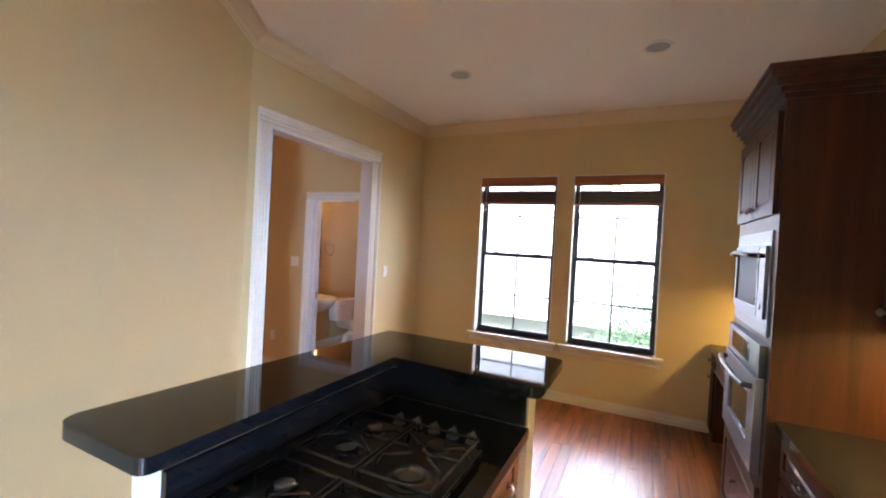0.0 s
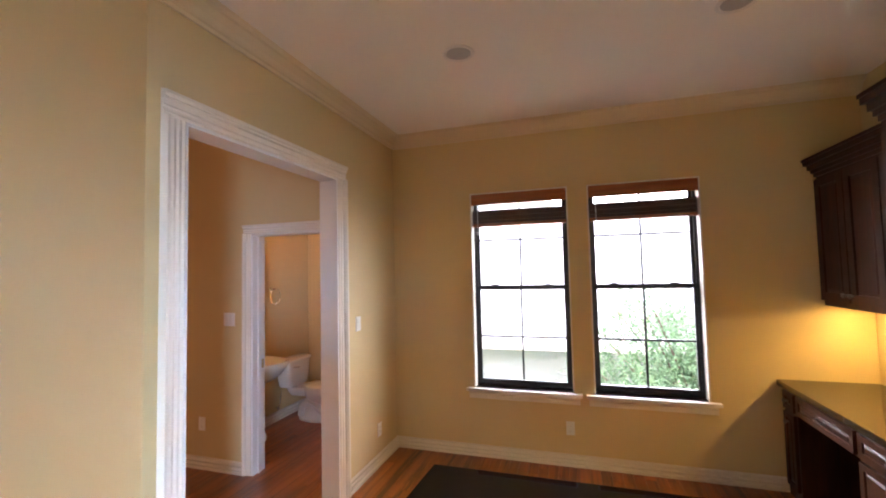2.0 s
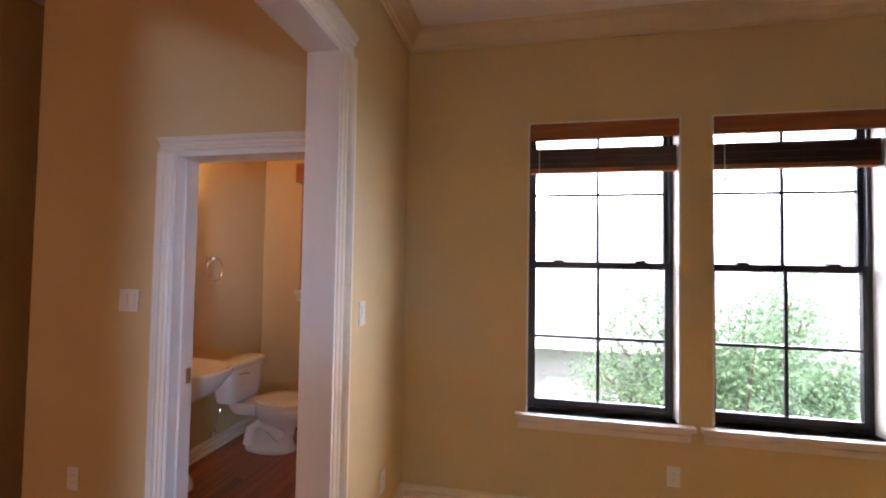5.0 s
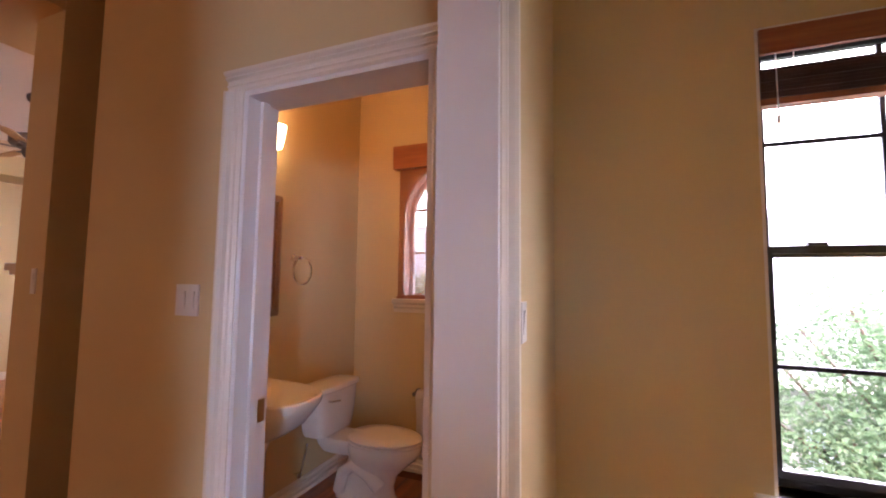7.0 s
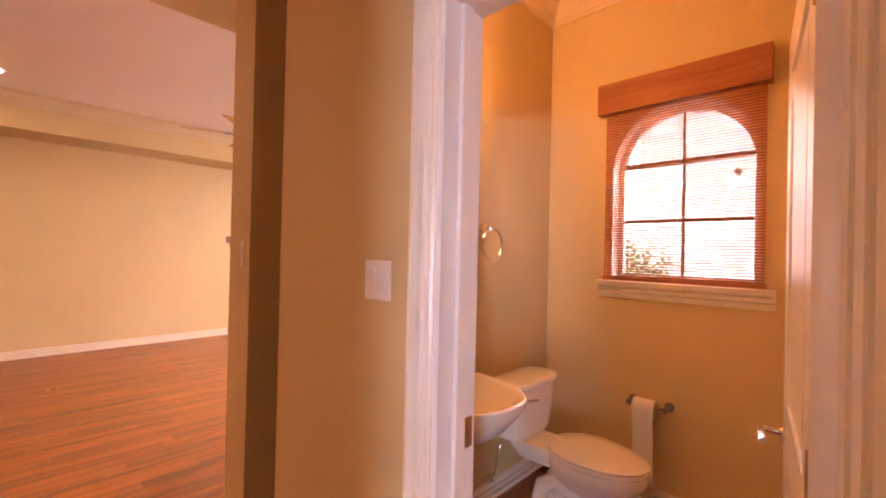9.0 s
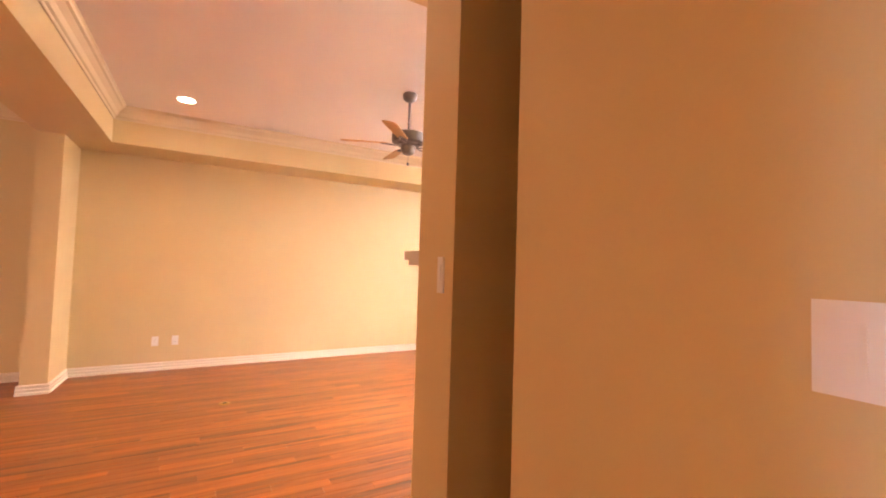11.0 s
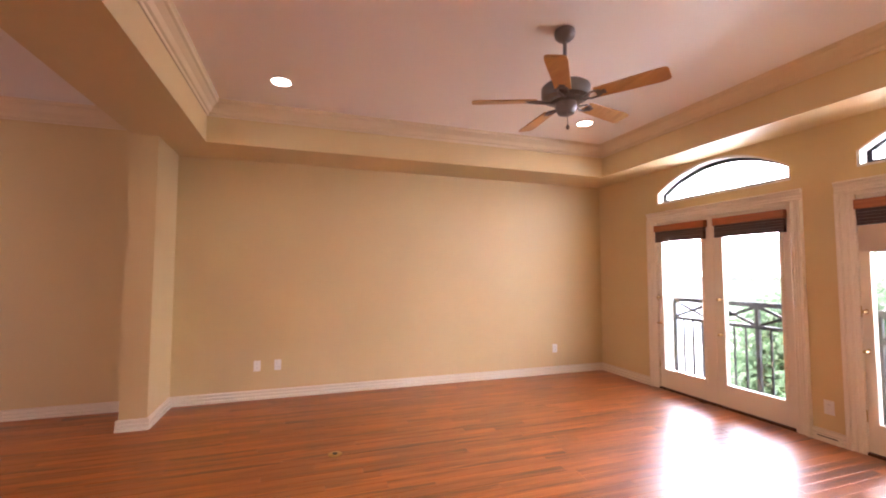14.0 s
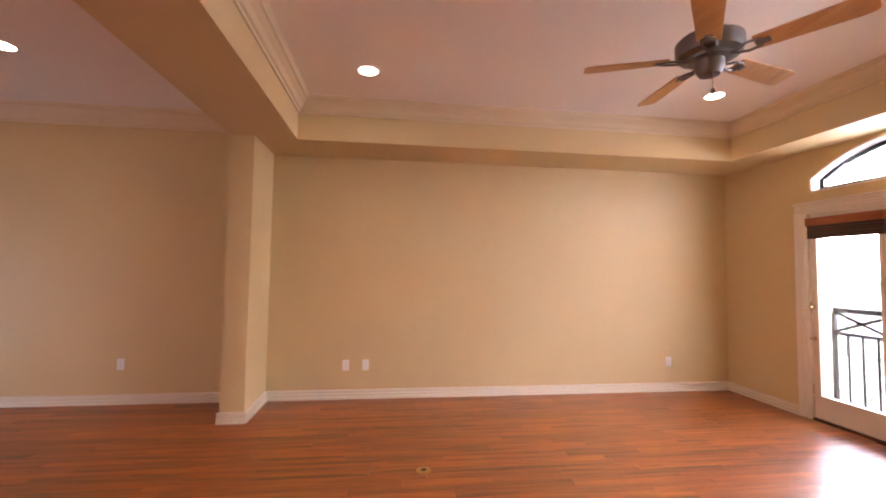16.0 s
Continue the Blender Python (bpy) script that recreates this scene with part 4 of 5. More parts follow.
def crown_box(parent, x0, x1, y0, y1, z, side=True):
    """Stepped cabinet cornice on the front (towards -x) and both ends."""
    bm = bmesh.new()
    for k, (o, h0, h1) in enumerate(((0.012, 0, 0.025), (0.03, 0.025, 0.05), (0.05, 0.05, 0.085), (0.075, 0.085, 0.115), (0.085, 0.115, 0.135))):
        box(bm, x0 - o, x1, y0 - (o if side else 0), y1, z + h0, z + h1 - 0.0005)
    round_edges(bm, 0.006, 2)
    part("cornice", bm, CABINET, parent, "stepped dark cornice")


crown_box(tower, TXF, KR - 0.003, TYA, TYB + 0.0, 2.3405)
# microwave
mt = on_wall(TXF + 0.02, 0, 0.045, "-x")
mw = thing("microwave", (TXF, 3.245, 1.225), "built-in steel microwave with dark glass door", "microwave")
A, B = -TYB + 0.052, -TYA - 0.052
bm = bmesh.new()
wall_boxes(bm, A, B, 0.0, 0.03, 1.227, 1.718, [(A + 0.03, B - 0.03, 1.30, 1.65)])
trim_frame = part("trim_frame", bm, STEEL, mw, "steel trim frame with vents", mt)
for k in range(4):
    for zb in (1.240, 1.666):
        bm = bmesh.new()
        box(bm, A + 0.02, B - 0.02, 0.0302, 0.032, zb + k * 0.0115, zb + k * 0.0115 + 0.006)
        part("vent_slot", bm, BLACK, trim_frame, "dark vent slot", mt)
bm = bmesh.new()
box(bm, A + 0.031, B - 0.031, -0.35, 0.02, 1.301, 1.649)
part("body", bm, BLACK, mw, "", mt)
bm = bmesh.new()
wall_boxes(bm, A + 0.034, B - 0.15, 0.0205, 0.045, 1.304, 1.646, [(A + 0.075, B - 0.175, 1.345, 1.615)])
round_edges(bm, 0.004, 2)
d = part("door", bm, STEEL, mw, "", mt)
bm = bmesh.new()
box(bm, A + 0.07, B - 0.17, 0.022, 0.034, 1.34, 1.62)
window = part("window", bm, SMOKED, d, "dark glass window", mt)
bm = bmesh.new()
prism(bm, [(A + 0.11 + q[0], 1.372 + q[1]) for q in ((0.03, 0), (B - A - 0.35, 0), (B - A - 0.32, 0.03), (B - A - 0.32, 0.15), (B - A - 0.35, 0.19), (0.03, 0.19), (0, 0.15), (0, 0.03))], 0.0345, 0.037, "y")
part("inner_pane", bm, SMOKED, window, "", mt)
bm = bmesh.new()
tube(bm, [(A + 0.06, 0.045, 1.60), (A + 0.08, 0.075, 1.605), (A + 0.25, 0.085, 1.615), (B - 0.24, 0.085, 1.605), (B - 0.19, 0.075, 1.60), (B - 0.17, 0.045, 1.60)], 0.011, 8)
part("handle", bm, BLACK, d, "black bar handle", mt, True)
bm = bmesh.new()
box(bm, B - 0.147, B - 0.034, 0.0205, 0.043, 1.304, 1.646)
cp = part("control_panel", bm, STEEL, mw, "", mt)
bm = bmesh.new()
box(bm, B - 0.135, B - 0.045, 0.043, 0.045, 1.59, 1.63)
part("display", bm, BLACKGLASS, cp, "", mt)
bm = bmesh.new()
lathe(bm, ((0.018, 0.0), (0.018, 0.004), (0.014, 0.006)), (B - 0.09, 0.043, 1.36), 16, "y")
part("button", bm, STEEL, cp, "", mt)
# oven
ov = thing("oven", (TXF, 3.245, 0.59), "built-in steel oven with black handle and dark window", "oven")
bm = bmesh.new()
box(bm, A + 0.005, B - 0.005, -0.5, 0.025, 0.59, 1.185)
part("body", bm, BLACK, ov, "", mt)
bm = bmesh.new()
box(bm, A, B, 0.0255, 0.05, 1.035, 1.187)
round_edges(bm, 0.006, 2)
cp = part("control_panel", bm, DARKSTEEL, ov, "", mt)
bm = bmesh.new()
box(bm, A + 0.12, B - 0.2, 0.05, 0.053, 1.065, 1.16)
part("display", bm, BLACKGLASS, cp, "", mt)
bm = bmesh.new()
wall_boxes(bm, A, B, 0.0255, 0.06, 0.592, 1.03, [(A + 0.13, B - 0.13, 0.70, 0.93)])
round_edges(bm, 0.005, 2)
d = part("door", bm, STEEL, ov, "", mt)
bm = bmesh.new()
box(bm, A + 0.125, B - 0.125, 0.035, 0.05, 0.695, 0.935)
part("window", bm, BLACKGLASS, d, "dark glass window", mt)
bm = bmesh.new()
tube(bm, [(A + 0.04, 0.06, 0.985), (A + 0.05, 0.095, 0.985), (A + 0.2, 0.11, 0.985), (B - 0.2, 0.11, 0.985), (B - 0.05, 0.095, 0.985), (B - 0.04, 0.06, 0.985)], 0.014, 10)
part("handle", bm, BLACK, d, "black bar handle", mt, True)

# ---- kitchen: desk and wall cabinets ----
desk = thing("desk_cabinet", (0.68, 4.44, 0), "dark-stained built-in desk cabinet with drawers and knee space", "cabinet")
DF = 0.375
bm = bmesh.new()
box(bm, DF, KR - 0.003, 4.98, KY - 0.035, 0.0, 0.779)
box(bm, DF, KR - 0.003, TYB + 0.002, 4.30, 0.0, 0.779)
box(bm, DF + 0.01, KR - 0.003, 4.30, 4.98, 0.61, 0.779)
box(bm, KR - 0.03, KR - 0.003, 4.30, 4.98, 0.0, 0.61)
part("body", bm, CABINET, desk)
md = on_wall(DF, 0, 0, "-x")
for nm, a, b, z0, z1, h in (("drawer", 4.995, 5.15, 0.63, 0.76, "k"), ("door", 4.995, 5.15, 0.08, 0.61, "k"), ("drawer", 4.32, 4.96, 0.63, 0.76, "p"),
                            ("drawer", 3.70, 4.28, 0.63, 0.76, "p"), ("drawer", 3.70, 4.28, 0.38, 0.61, "p"), ("drawer", 3.70, 4.28, 0.08, 0.36, "p")):
    dr = panel_front(desk, nm, md, -b, -a, z0, z1, CABINET, 0.02, 0.035)
    if h == "k":
        knob(dr, md @ pose(-(a + b) / 2, 0.02, z1 - 0.06) @ pose(0, 0, 0, -90))
    else:
        pull(dr, md @ pose(-(a + b) / 2, 0.02, (z0 + z1) / 2))
solid("desk_worktop", bevelled_box(0.342, KR - 0.002, TYB + 0.003, KY - 0.002, 0.78, 0.82, 0.01, 3), GRANITE, "polished black granite desk top in the corner", "worktop", "", "", None, True)


def wall_cabinet(y0, y1, front, z0, z1, label, doors):
    wc = thing("wall_cabinet", (front, (y0 + y1) / 2, z0), label, "cabinet", "kitchen wall cabinets")
    bm = bmesh.new()
    box(bm, front + 0.02, KR - 0.003, y0, y1, z0, z1)
    box(bm, front + 0.02, front + 0.04, y0, y1, z0 - 0.03, z0)
    part("body", bm, CABINET, wc)
    m = on_wall(front + 0.02, 0, 0, "-x")
    w = (y1 - y0) / doors
    for k in range(doors):
        a, b = y0 + k * w + 0.006, y0 + (k + 1) * w - 0.006
        d = panel_front(wc, "door", m, -b, -a, z0 + 0.01, z1 - 0.02, CABINET, 0.022, 0.06)
        knob(d, m @ pose(-(a + 0.03) if k % 2 else -(b - 0.03), 0.02, z0 + 0.06) @ pose(0, 0, 0, -90))
    crown_box(wc, front + 0.015, KR - 0.003, y0, y1, z1 + 0.0005, False)
    bm = bmesh.new()
    box(bm, front + 0.1, front + 0.15, y0 + 0.1, y1 - 0.1, z0 - 0.018, z0 - 0.001)
    part("strip_lamp", bm, UNDERLAMP, wc, "lit yellow strip lamp under the cabinet")
    return wc


wall_cabinet(TYB + 0.002, KY - 0.002, 0.655, 1.41, 2.34, "dark-stained wall cabinet with panelled doors above the desk", 4)
wall_cabinet(0.6, TYA - 0.002, 0.64, 1.38, 2.35, "dark-stained wall cabinet beside the oven tower", 5)
for y0, y1, watts in ((TYB + 0.1, KY - 0.1, 1.8), (0.7, TYA - 0.1, 4.0)):
    lamp("cabinet_light", "AREA", look((0.80, (y0 + y1) / 2, 1.358), (0.80, (y0 + y1) / 2, 0)), watts, (1.0, 0.66, 0.17), 0.05, y1 - y0)
base = thing("base_cabinet", (0.65, 1.2, 0), "dark-stained base cabinet with drawers beside the oven tower", "cabinet")
bm = bmesh.new()
box(bm, 0.35, KR - 0.003, -0.3, TYA - 0.002, 0.1, 0.879)
box(bm, 0.42, KR - 0.003, -0.3, TYA - 0.002, 0.0, 0.1)
part("body", bm, CABINET, base)
mb = on_wall(0.35, 0, 0, "-x")
for k in range(5):
    a = TYA - 0.03 - 0.6 * (k + 1)
    for z0, z1 in ((0.70, 0.86), (0.42, 0.68), (0.13, 0.40)):
        dr = panel_front(base, "drawer", mb, -a - 0.58, -a, z0, z1, CABINET, 0.02, 0.04)
        pull(dr, mb @ pose(-a - 0.29, 0.02, (z0 + z1) / 2))
solid("side_worktop", bevelled_box(0.315, KR - 0.002, -0.3, TYA - 0.003, 0.88, 0.92, 0.01, 3), GRANITE, "polished black granite worktop beside the oven tower", "worktop", "", "", None, True)


# ---- small wall fittings ----
def outlet(x, y, z, facing, label="white duplex power outlet low on the wall", kind="outlet", gang=1, slim=1.0, tall=1.0):
    m = on_wall(x, y, z, facing)
    w = 0.035 + 0.0225 * (gang - 1)
    o = thing("power_outlet" if kind == "outlet" else "light_switch", (x, y, z), label, "power outlet" if kind == "outlet" else "light switch", kind + " plates")
    bm = bmesh.new()
    box(bm, -w * slim, w * slim, 0.0, 0.006, -0.057 * tall, 0.057 * tall)
    round_edges(bm, 0.003, 2)
    pl = part("plate", bm, PLATE, o, "", m)
    for g in range(gang):
        cx = (g - (gang - 1) / 2) * 0.046
        if kind == "outlet":
            for s in (-1, 1):
                bm = bmesh.new()
                lathe(bm, ((0.015, 0.004), (0.015, 0.008)), (cx, 0, s * 0.02), 16, "y")
                so = part("socket", bm, PLATE, o, "", m)
                bm = bmesh.new()
                for e in (-1, 1):
                    box(bm, cx + e * 0.006 - 0.001, cx + e * 0.006 + 0.001, 0.008, 0.0085, s * 0.02 - 0.004, s * 0.02 + 0.005)
                part("slot", bm, BLACK, so, "", m)
        else:
            bm = bmesh.new()
            prism(bm, ((0.004, -0.033), (0.0075, -0.033), (0.0105, 0.033), (0.004, 0.033)), cx - 0.0165 * slim, cx + 0.0165 * slim, "x")
            part("rocker", bm, PLATE, o, "", m)
    return o


outlet(-1.172, KY, 0.317, "-y")
outlet(KX, 4.81, 0.30, "+x")
outlet(-4.305, HY, 0.385, "-y")
outlet(LX, 3.184, 0.36, "+x")
outlet(LX, 3.396, 0.36, "+x")
outlet(LX, 6.99, 0.345, "+x")
outlet(LX, 0.93, 0.40, "+x")
outlet(-7.392, LY, 0.285, "-y")
outlet(-4.004, HY, 1.313, "-y", "white double rocker light switch beside the powder room door", "switch", 2)
outlet(KX, 4.45, 1.28, "+x", "white rocker light switch beside the cased opening", "switch")
outlet(-4.99, SY, 1.37, "-y", "white rocker light switch on the wall end", "switch", 1, 0.5, 1.0)


def downlight(x, y, z, on):
    d = thing("recessed_light", (x, y, z), "lit white recessed ceiling light" if on else "unlit white recessed ceiling light", "ceiling light", "living lights" if on else "kitchen lights")
    bm = bmesh.new()
    segs, rings = 28, []
    for r, h in ((0.098, 0.0), (0.1, -0.004), (0.095, -0.008), (0.078, -0.006), (0.075, 0.0)):
        rings.append([bm.verts.new((x + r * math.cos(2 * math.pi * k / segs), y + r * math.sin(2 * math.pi * k / segs), z + h)) for k in range(segs)])
    for a, b in zip(rings, rings[1:]):
        for k in range(segs):
            bm.faces.new((a[k], a[(k + 1) % segs], b[(k + 1) % segs], b[k]))
    part("trim_ring", bm, WHITE, d, "", None, True)
    bm = bmesh.new()
    lathe(bm, ((0.074, -0.001), (0.074, -0.003), (0.05, -0.006), (0.002, -0.007)), (x, y, z), 24)
    part("lens", bm, LAMPON if on else LAMPOFF, d, "", None, True)
    if on:
        lamp("recessed_lamp", "SPOT", look((x, y, z - 0.03), (x, y + 0.001, 0)), LAMP_W, LAMP_C, 0.07, 0, 118)


for x, y in ((-1.722, 3.815), (-0.238, 3.815), (-0.238, 1.4)):
    downlight(x, y, KC, False)
for x, y in ((-8.852, 3.434), (-8.852, 6.555), (-6.285, 3.434), (-6.285, 6.555)):
    downlight(x, y, TRAY, True)
downlight(-8.87, 0.74, TRAY, True)

# brass floor outlet
fo = thing("floor_outlet", (-8.448, 3.905, 0.0), "round brass floor outlet set in the oak floor", "floor outlet")
bm = bmesh.new()
lathe(bm, ((0.052, 0), (0.052, 0.003), (0.046, 0.006), (0.003, 0.006)), (-8.448, 3.905, 0.0), 24)
part("plate", bm, BRASS, fo, "", None, True)
bm = bmesh.new()
lathe(bm, ((0.02, 0.006), (0.02, 0.009), (0.002, 0.0095)), (-8.448, 3.905, 0.0), 16)
part("cap", bm, BLACK, fo, "", None, True)

# ---- ceiling fan ----
FX, FY = -7.42, 5.30
fan = thing("ceiling_fan", (FX, FY, TRAY), "pewter ceiling fan with five light oak blades", "ceiling fan")
bm = bmesh.new()
lathe(bm, ((0.066, 0), (0.07, -0.02), (0.064, -0.05), (0.042, -0.07), (0.02, -0.08)), (FX, FY, TRAY), 28)
part("canopy", bm, PEWTER, fan, "", None, True)
bm = bmesh.new()
lathe(bm, ((0.013, TRAY - 0.08), (0.013, TRAY - 0.370)), (FX, FY, 0), 14)
part("downrod", bm, PEWTER, fan, "", None, True)
bm = bmesh.new()
lathe(bm, ((0.03, TRAY - 0.360), (0.05, TRAY - 0.365), (0.145, TRAY - 0.385), (0.16, TRAY - 0.400), (0.16, TRAY - 0.460), (0.15, TRAY - 0.475), (0.11, TRAY - 0.485), (0.105, TRAY - 0.500), (0.07, TRAY - 0.505)), (FX, FY, 0), 32)
part("motor_housing", bm, PEWTER, fan, "", None, True)
bm = bmesh.new()
lathe(bm, ((0.07, TRAY - 0.505), (0.072, TRAY - 0.535), (0.06, TRAY - 0.565), (0.05, TRAY - 0.580), (0.012, TRAY - 0.590)), (FX, FY, 0), 24)
part("switch_housing", bm, PEWTER, fan, "", None, True)
for k in range(5):
    m = Matrix.Translation((FX, FY, TRAY - 0.490)) @ pose(0, 0, 0, 0, 0, 32 + 72 * k) @ pose(0, 0, 0, -12, 0, 0)
    bm = bmesh.new()
    pts = [(0.20, -0.052), (0.575, -0.066), (0.615, -0.061), (0.63, -0.045), (0.63, 0.045), (0.615, 0.061), (0.575, 0.066), (0.20, 0.052)]
    prism(bm, pts, 0.0, 0.007, "z")
    part("blade", bm, BLADE, fan, "light oak blade with dark edge", m)
    bm = bmesh.new()
    tube(bm, [(0.08, 0, -0.004), (0.13, 0.012, -0.012), (0.17, 0.034, -0.006), (0.22, 0.03, -0.003), (0.25, 0.0, -0.003)], 0.007, 6)
    tube(bm, [(0.08, 0, -0.004), (0.13, -0.012, -0.012), (0.17, -0.034, -0.006), (0.22, -0.03, -0.003), (0.25, 0.0, -0.003)], 0.007, 6)
    box(bm, 0.205, 0.265, -0.02, 0.02, -0.004, -0.0005)
    part("blade_arm", bm, PEWTER, fan, "scrolled pewter blade arm", m)
bm = bmesh.new()
tube(bm, [(FX + 0.045, FY - 0.02, TRAY - 0.570), (FX + 0.047, FY - 0.022, TRAY - 0.670)], 0.0018, 6)
lathe(bm, ((0.003, 0), (0.011, -0.01), (0.012, -0.022), (0.004, -0.034)), (FX + 0.047, FY - 0.022, TRAY - 0.670), 12)
part("pull_chain", bm, PEWTER, fan, "", None, True)

# ---- fireplace mantel ----
mm = on_wall(SX0, 0, 0, "-x")
fp = thing("fireplace", (SX0, 5.3, 0), "cream cast-stone fireplace surround with stepped mantel shelf", "fireplace")
ya, yb = 4.43, 6.20
steps = ((0.30, 0.03, 1.42, 1.457), (0.275, 0.02, 1.398, 1.4195), (0.21, 0.0, 1.378, 1.3975), (0.185, 0.0, 1.361, 1.3775), (0.163, -0.01, 1.345, 1.3605), (0.145, -0.02, 1.327, 1.3445), (0.13, -0.03, 1.307, 1.3265))
for k, (d, o, z0, z1) in enumerate(steps):
    bm = bmesh.new()
    box(bm, -(yb + o), -(ya - o), 0.002, d, z0, z1)
    round_edges(bm, 0.006, 2)
    part("moulding" if k else "mantel_shelf", bm, STONE, fp, "", mm)
bm = bmesh.new()
box(bm, -(yb - 0.04), -(ya + 0.04), 0.002, 0.175, 1.25, 1.3065)
round_edges(bm, 0.005, 2)
part("frieze", bm, STONE, fp, "", mm)
for y in (ya + 0.15, yb - 0.15):
    bm = bmesh.new()
    prism(bm, ((0.002, 1.25), (0.165, 1.25), (0.15, 1.205), (0.135, 1.155), (0.15, 1.145), (0.165, 1.12), (0.165, 1.08), (0.145, 1.075), (0.002, 1.065)), -(y + 0.1), -(y - 0.1), "x")
    round_edges(bm, 0.005, 2)
    part("corbel", bm, STONE, fp, "", mm)
    bm = bmesh.new()
    box(bm, -(y + 0.1), -(y - 0.1), 0.002, 0.03, 0.0, 1.065)
    part("leg", bm, STONE, fp, "", mm)
bm = bmesh.new()
wall_boxes(bm, -(yb - 0.25), -(ya + 0.25), 0.002, 0.022, 0.0, 1.25, [(-(yb - 0.42), -(ya + 0.42), 0.0, 0.85)])
part("facing", bm, STONE, fp, "", mm)
bm = bmesh.new()
box(bm, -(yb - 0.42), -(ya + 0.42), 0.003, 0.008, 0.0, 0.85)
part("firebox", bm, BLACK, fp, "black firebox front", mm)

# ---- balcony outside the glazed doors ----
bm = bmesh.new()
box(bm, -9.7, -5.2, LY + 0.2, 8.2, -0.2, -0.06)
solid("balcony_floor", bm, STUCCO, "narrow stucco balcony slab", "balcony", "structure")


def railing(x0, x1, y):
    r = thing("balcony_railing", ((x0 + x1) / 2, y, -0.06), "black wrought-iron balcony railing with crossed panels", "railing", "balcony railings")
    zt, zm, zb = 1.068, 0.84, 0.05
    for nm, z, h in (("top_rail", zt, 0.025), ("middle_rail", zm, 0.018), ("bottom_rail", zb, 0.018)):
        bm = bmesh.new()
        box(bm, x0, x1, y - 0.02, y + 0.02, z - h, z + h)
        part(nm, bm, IRON, r)
    n = int((x1 - x0) / 0.125)
    for k in range(n + 1):
        x = x0 + (x1 - x0) * k / n
        thick = k % 4 == 0
        bm = bmesh.new()
        w = 0.018 if thick else 0.008
        box(bm, x - w, x + w, y - w, y + w, -0.06 if thick else zb + 0.018, (zt - 0.025) if thick else zm - 0.018)
        part("post" if thick else "baluster", bm, IRON, r)
    step = (x1 - x0) * 4 / n
    k = 0
    while x0 + step * (k + 1) <= x1 + 0.01:
        a, b = x0 + step * k + 0.018, x0 + step * (k + 1) - 0.018
        for p, q_ in (((a, zm + 0.018), (b, zt - 0.025)), ((a, zt - 0.025), (b, zm + 0.018))):
            bm = bmesh.new()
            dx_, dz_ = q_[0] - p[0], q_[1] - p[1]
            l_ = math.hypot(dx_, dz_)
            ux, uz = -dz_ / l_ * 0.014, dx_ / l_ * 0.014
            prism(bm, [(p[0] - ux, p[1] - uz), (q_[0] - ux, q_[1] - uz), (q_[0] + ux, q_[1] + uz), (p[0] + ux, p[1] + uz)], y - 0.008, y + 0.008, "y")
            part("cross_bar", bm, IRON, r)
        k += 1


railing(-9.13, -7.50, 8.06)
railing(-7.17, -5.54, 8.06)

# ---- powder room ----
# toilet: tank against the west wall
TYC = 5.65
toilet = thing("toilet", (-4.0, TYC, 0), "white porcelain toilet with closed lid and tank", "toilet")
def oval(cx, cy, a0, a1, b, n=28):
    """An egg-shaped outline: a0 to the back, a1 to the front (+x)."""
    pts = []
    for k in range(n):
        t = 2 * math.pi * k / n
        a = a1 if math.cos(t) > 0 else a0
        pts.append((cx + a * math.cos(t), cy + b * math.sin(t)))
    return pts


def loft(bm, outlines, heights):
    rings = [[bm.verts.new((p[0], p[1], h)) for p in o] for o, h in zip(outlines, heights)]
    n = len(rings[0])
    for a, b in zip(rings, rings[1:]):
        for k in range(n):
            bm.faces.new((a[k], a[(k + 1) % n], b[(k + 1) % n], b[k]))
    bm.faces.new(rings[0][::-1])
    bm.faces.new(rings[-1])


def cushion(cx, cy, a, b, e=0.42, n=40):
    """A rectangle with full rounded corners."""
    pts = []
    for k in range(n):
        t = 2 * math.pi * k / n
        c_, s_ = math.cos(t), math.sin(t)
        pts.append((cx + a * math.copysign(abs(c_) ** e, c_), cy + b * math.copysign(abs(s_) ** e, s_)))
    return pts


bm = bmesh.new()
TX = PX0 + 0.13
loft(bm, [cushion(TX - 0.005, TYC, w, d) for w, d in ((0.060, 0.14), (0.082, 0.178), (0.089, 0.188), (0.096, 0.203), (0.100, 0.213), (0.102, 0.217))], [0.378, 0.388, 0.41, 0.49, 0.585, 0.665])
part("tank", bm, PORCELAIN, toilet, "", None, True)
bm = bmesh.new()
loft(bm, [cushion(TX + 0.002, TYC, w, d) for w, d in ((0.106, 0.222), (0.114, 0.230), (0.114, 0.230), (0.108, 0.224), (0.085, 0.2))], [0.6655, 0.673, 0.687, 0.70, 0.707])
part("tank_lid", bm, PORCELAIN, toilet, "", None, True)
bm = bmesh.new()
tube(bm, [(-4.235, TYC - 0.15, 0.62), (-4.212, TYC - 0.15, 0.62), (-4.207, TYC - 0.10, 0.615), (-4.207, TYC - 0.07, 0.61)], 0.007, 8)
part("flush_lever", bm, CHROME, toilet, "chrome flush lever", None, True)


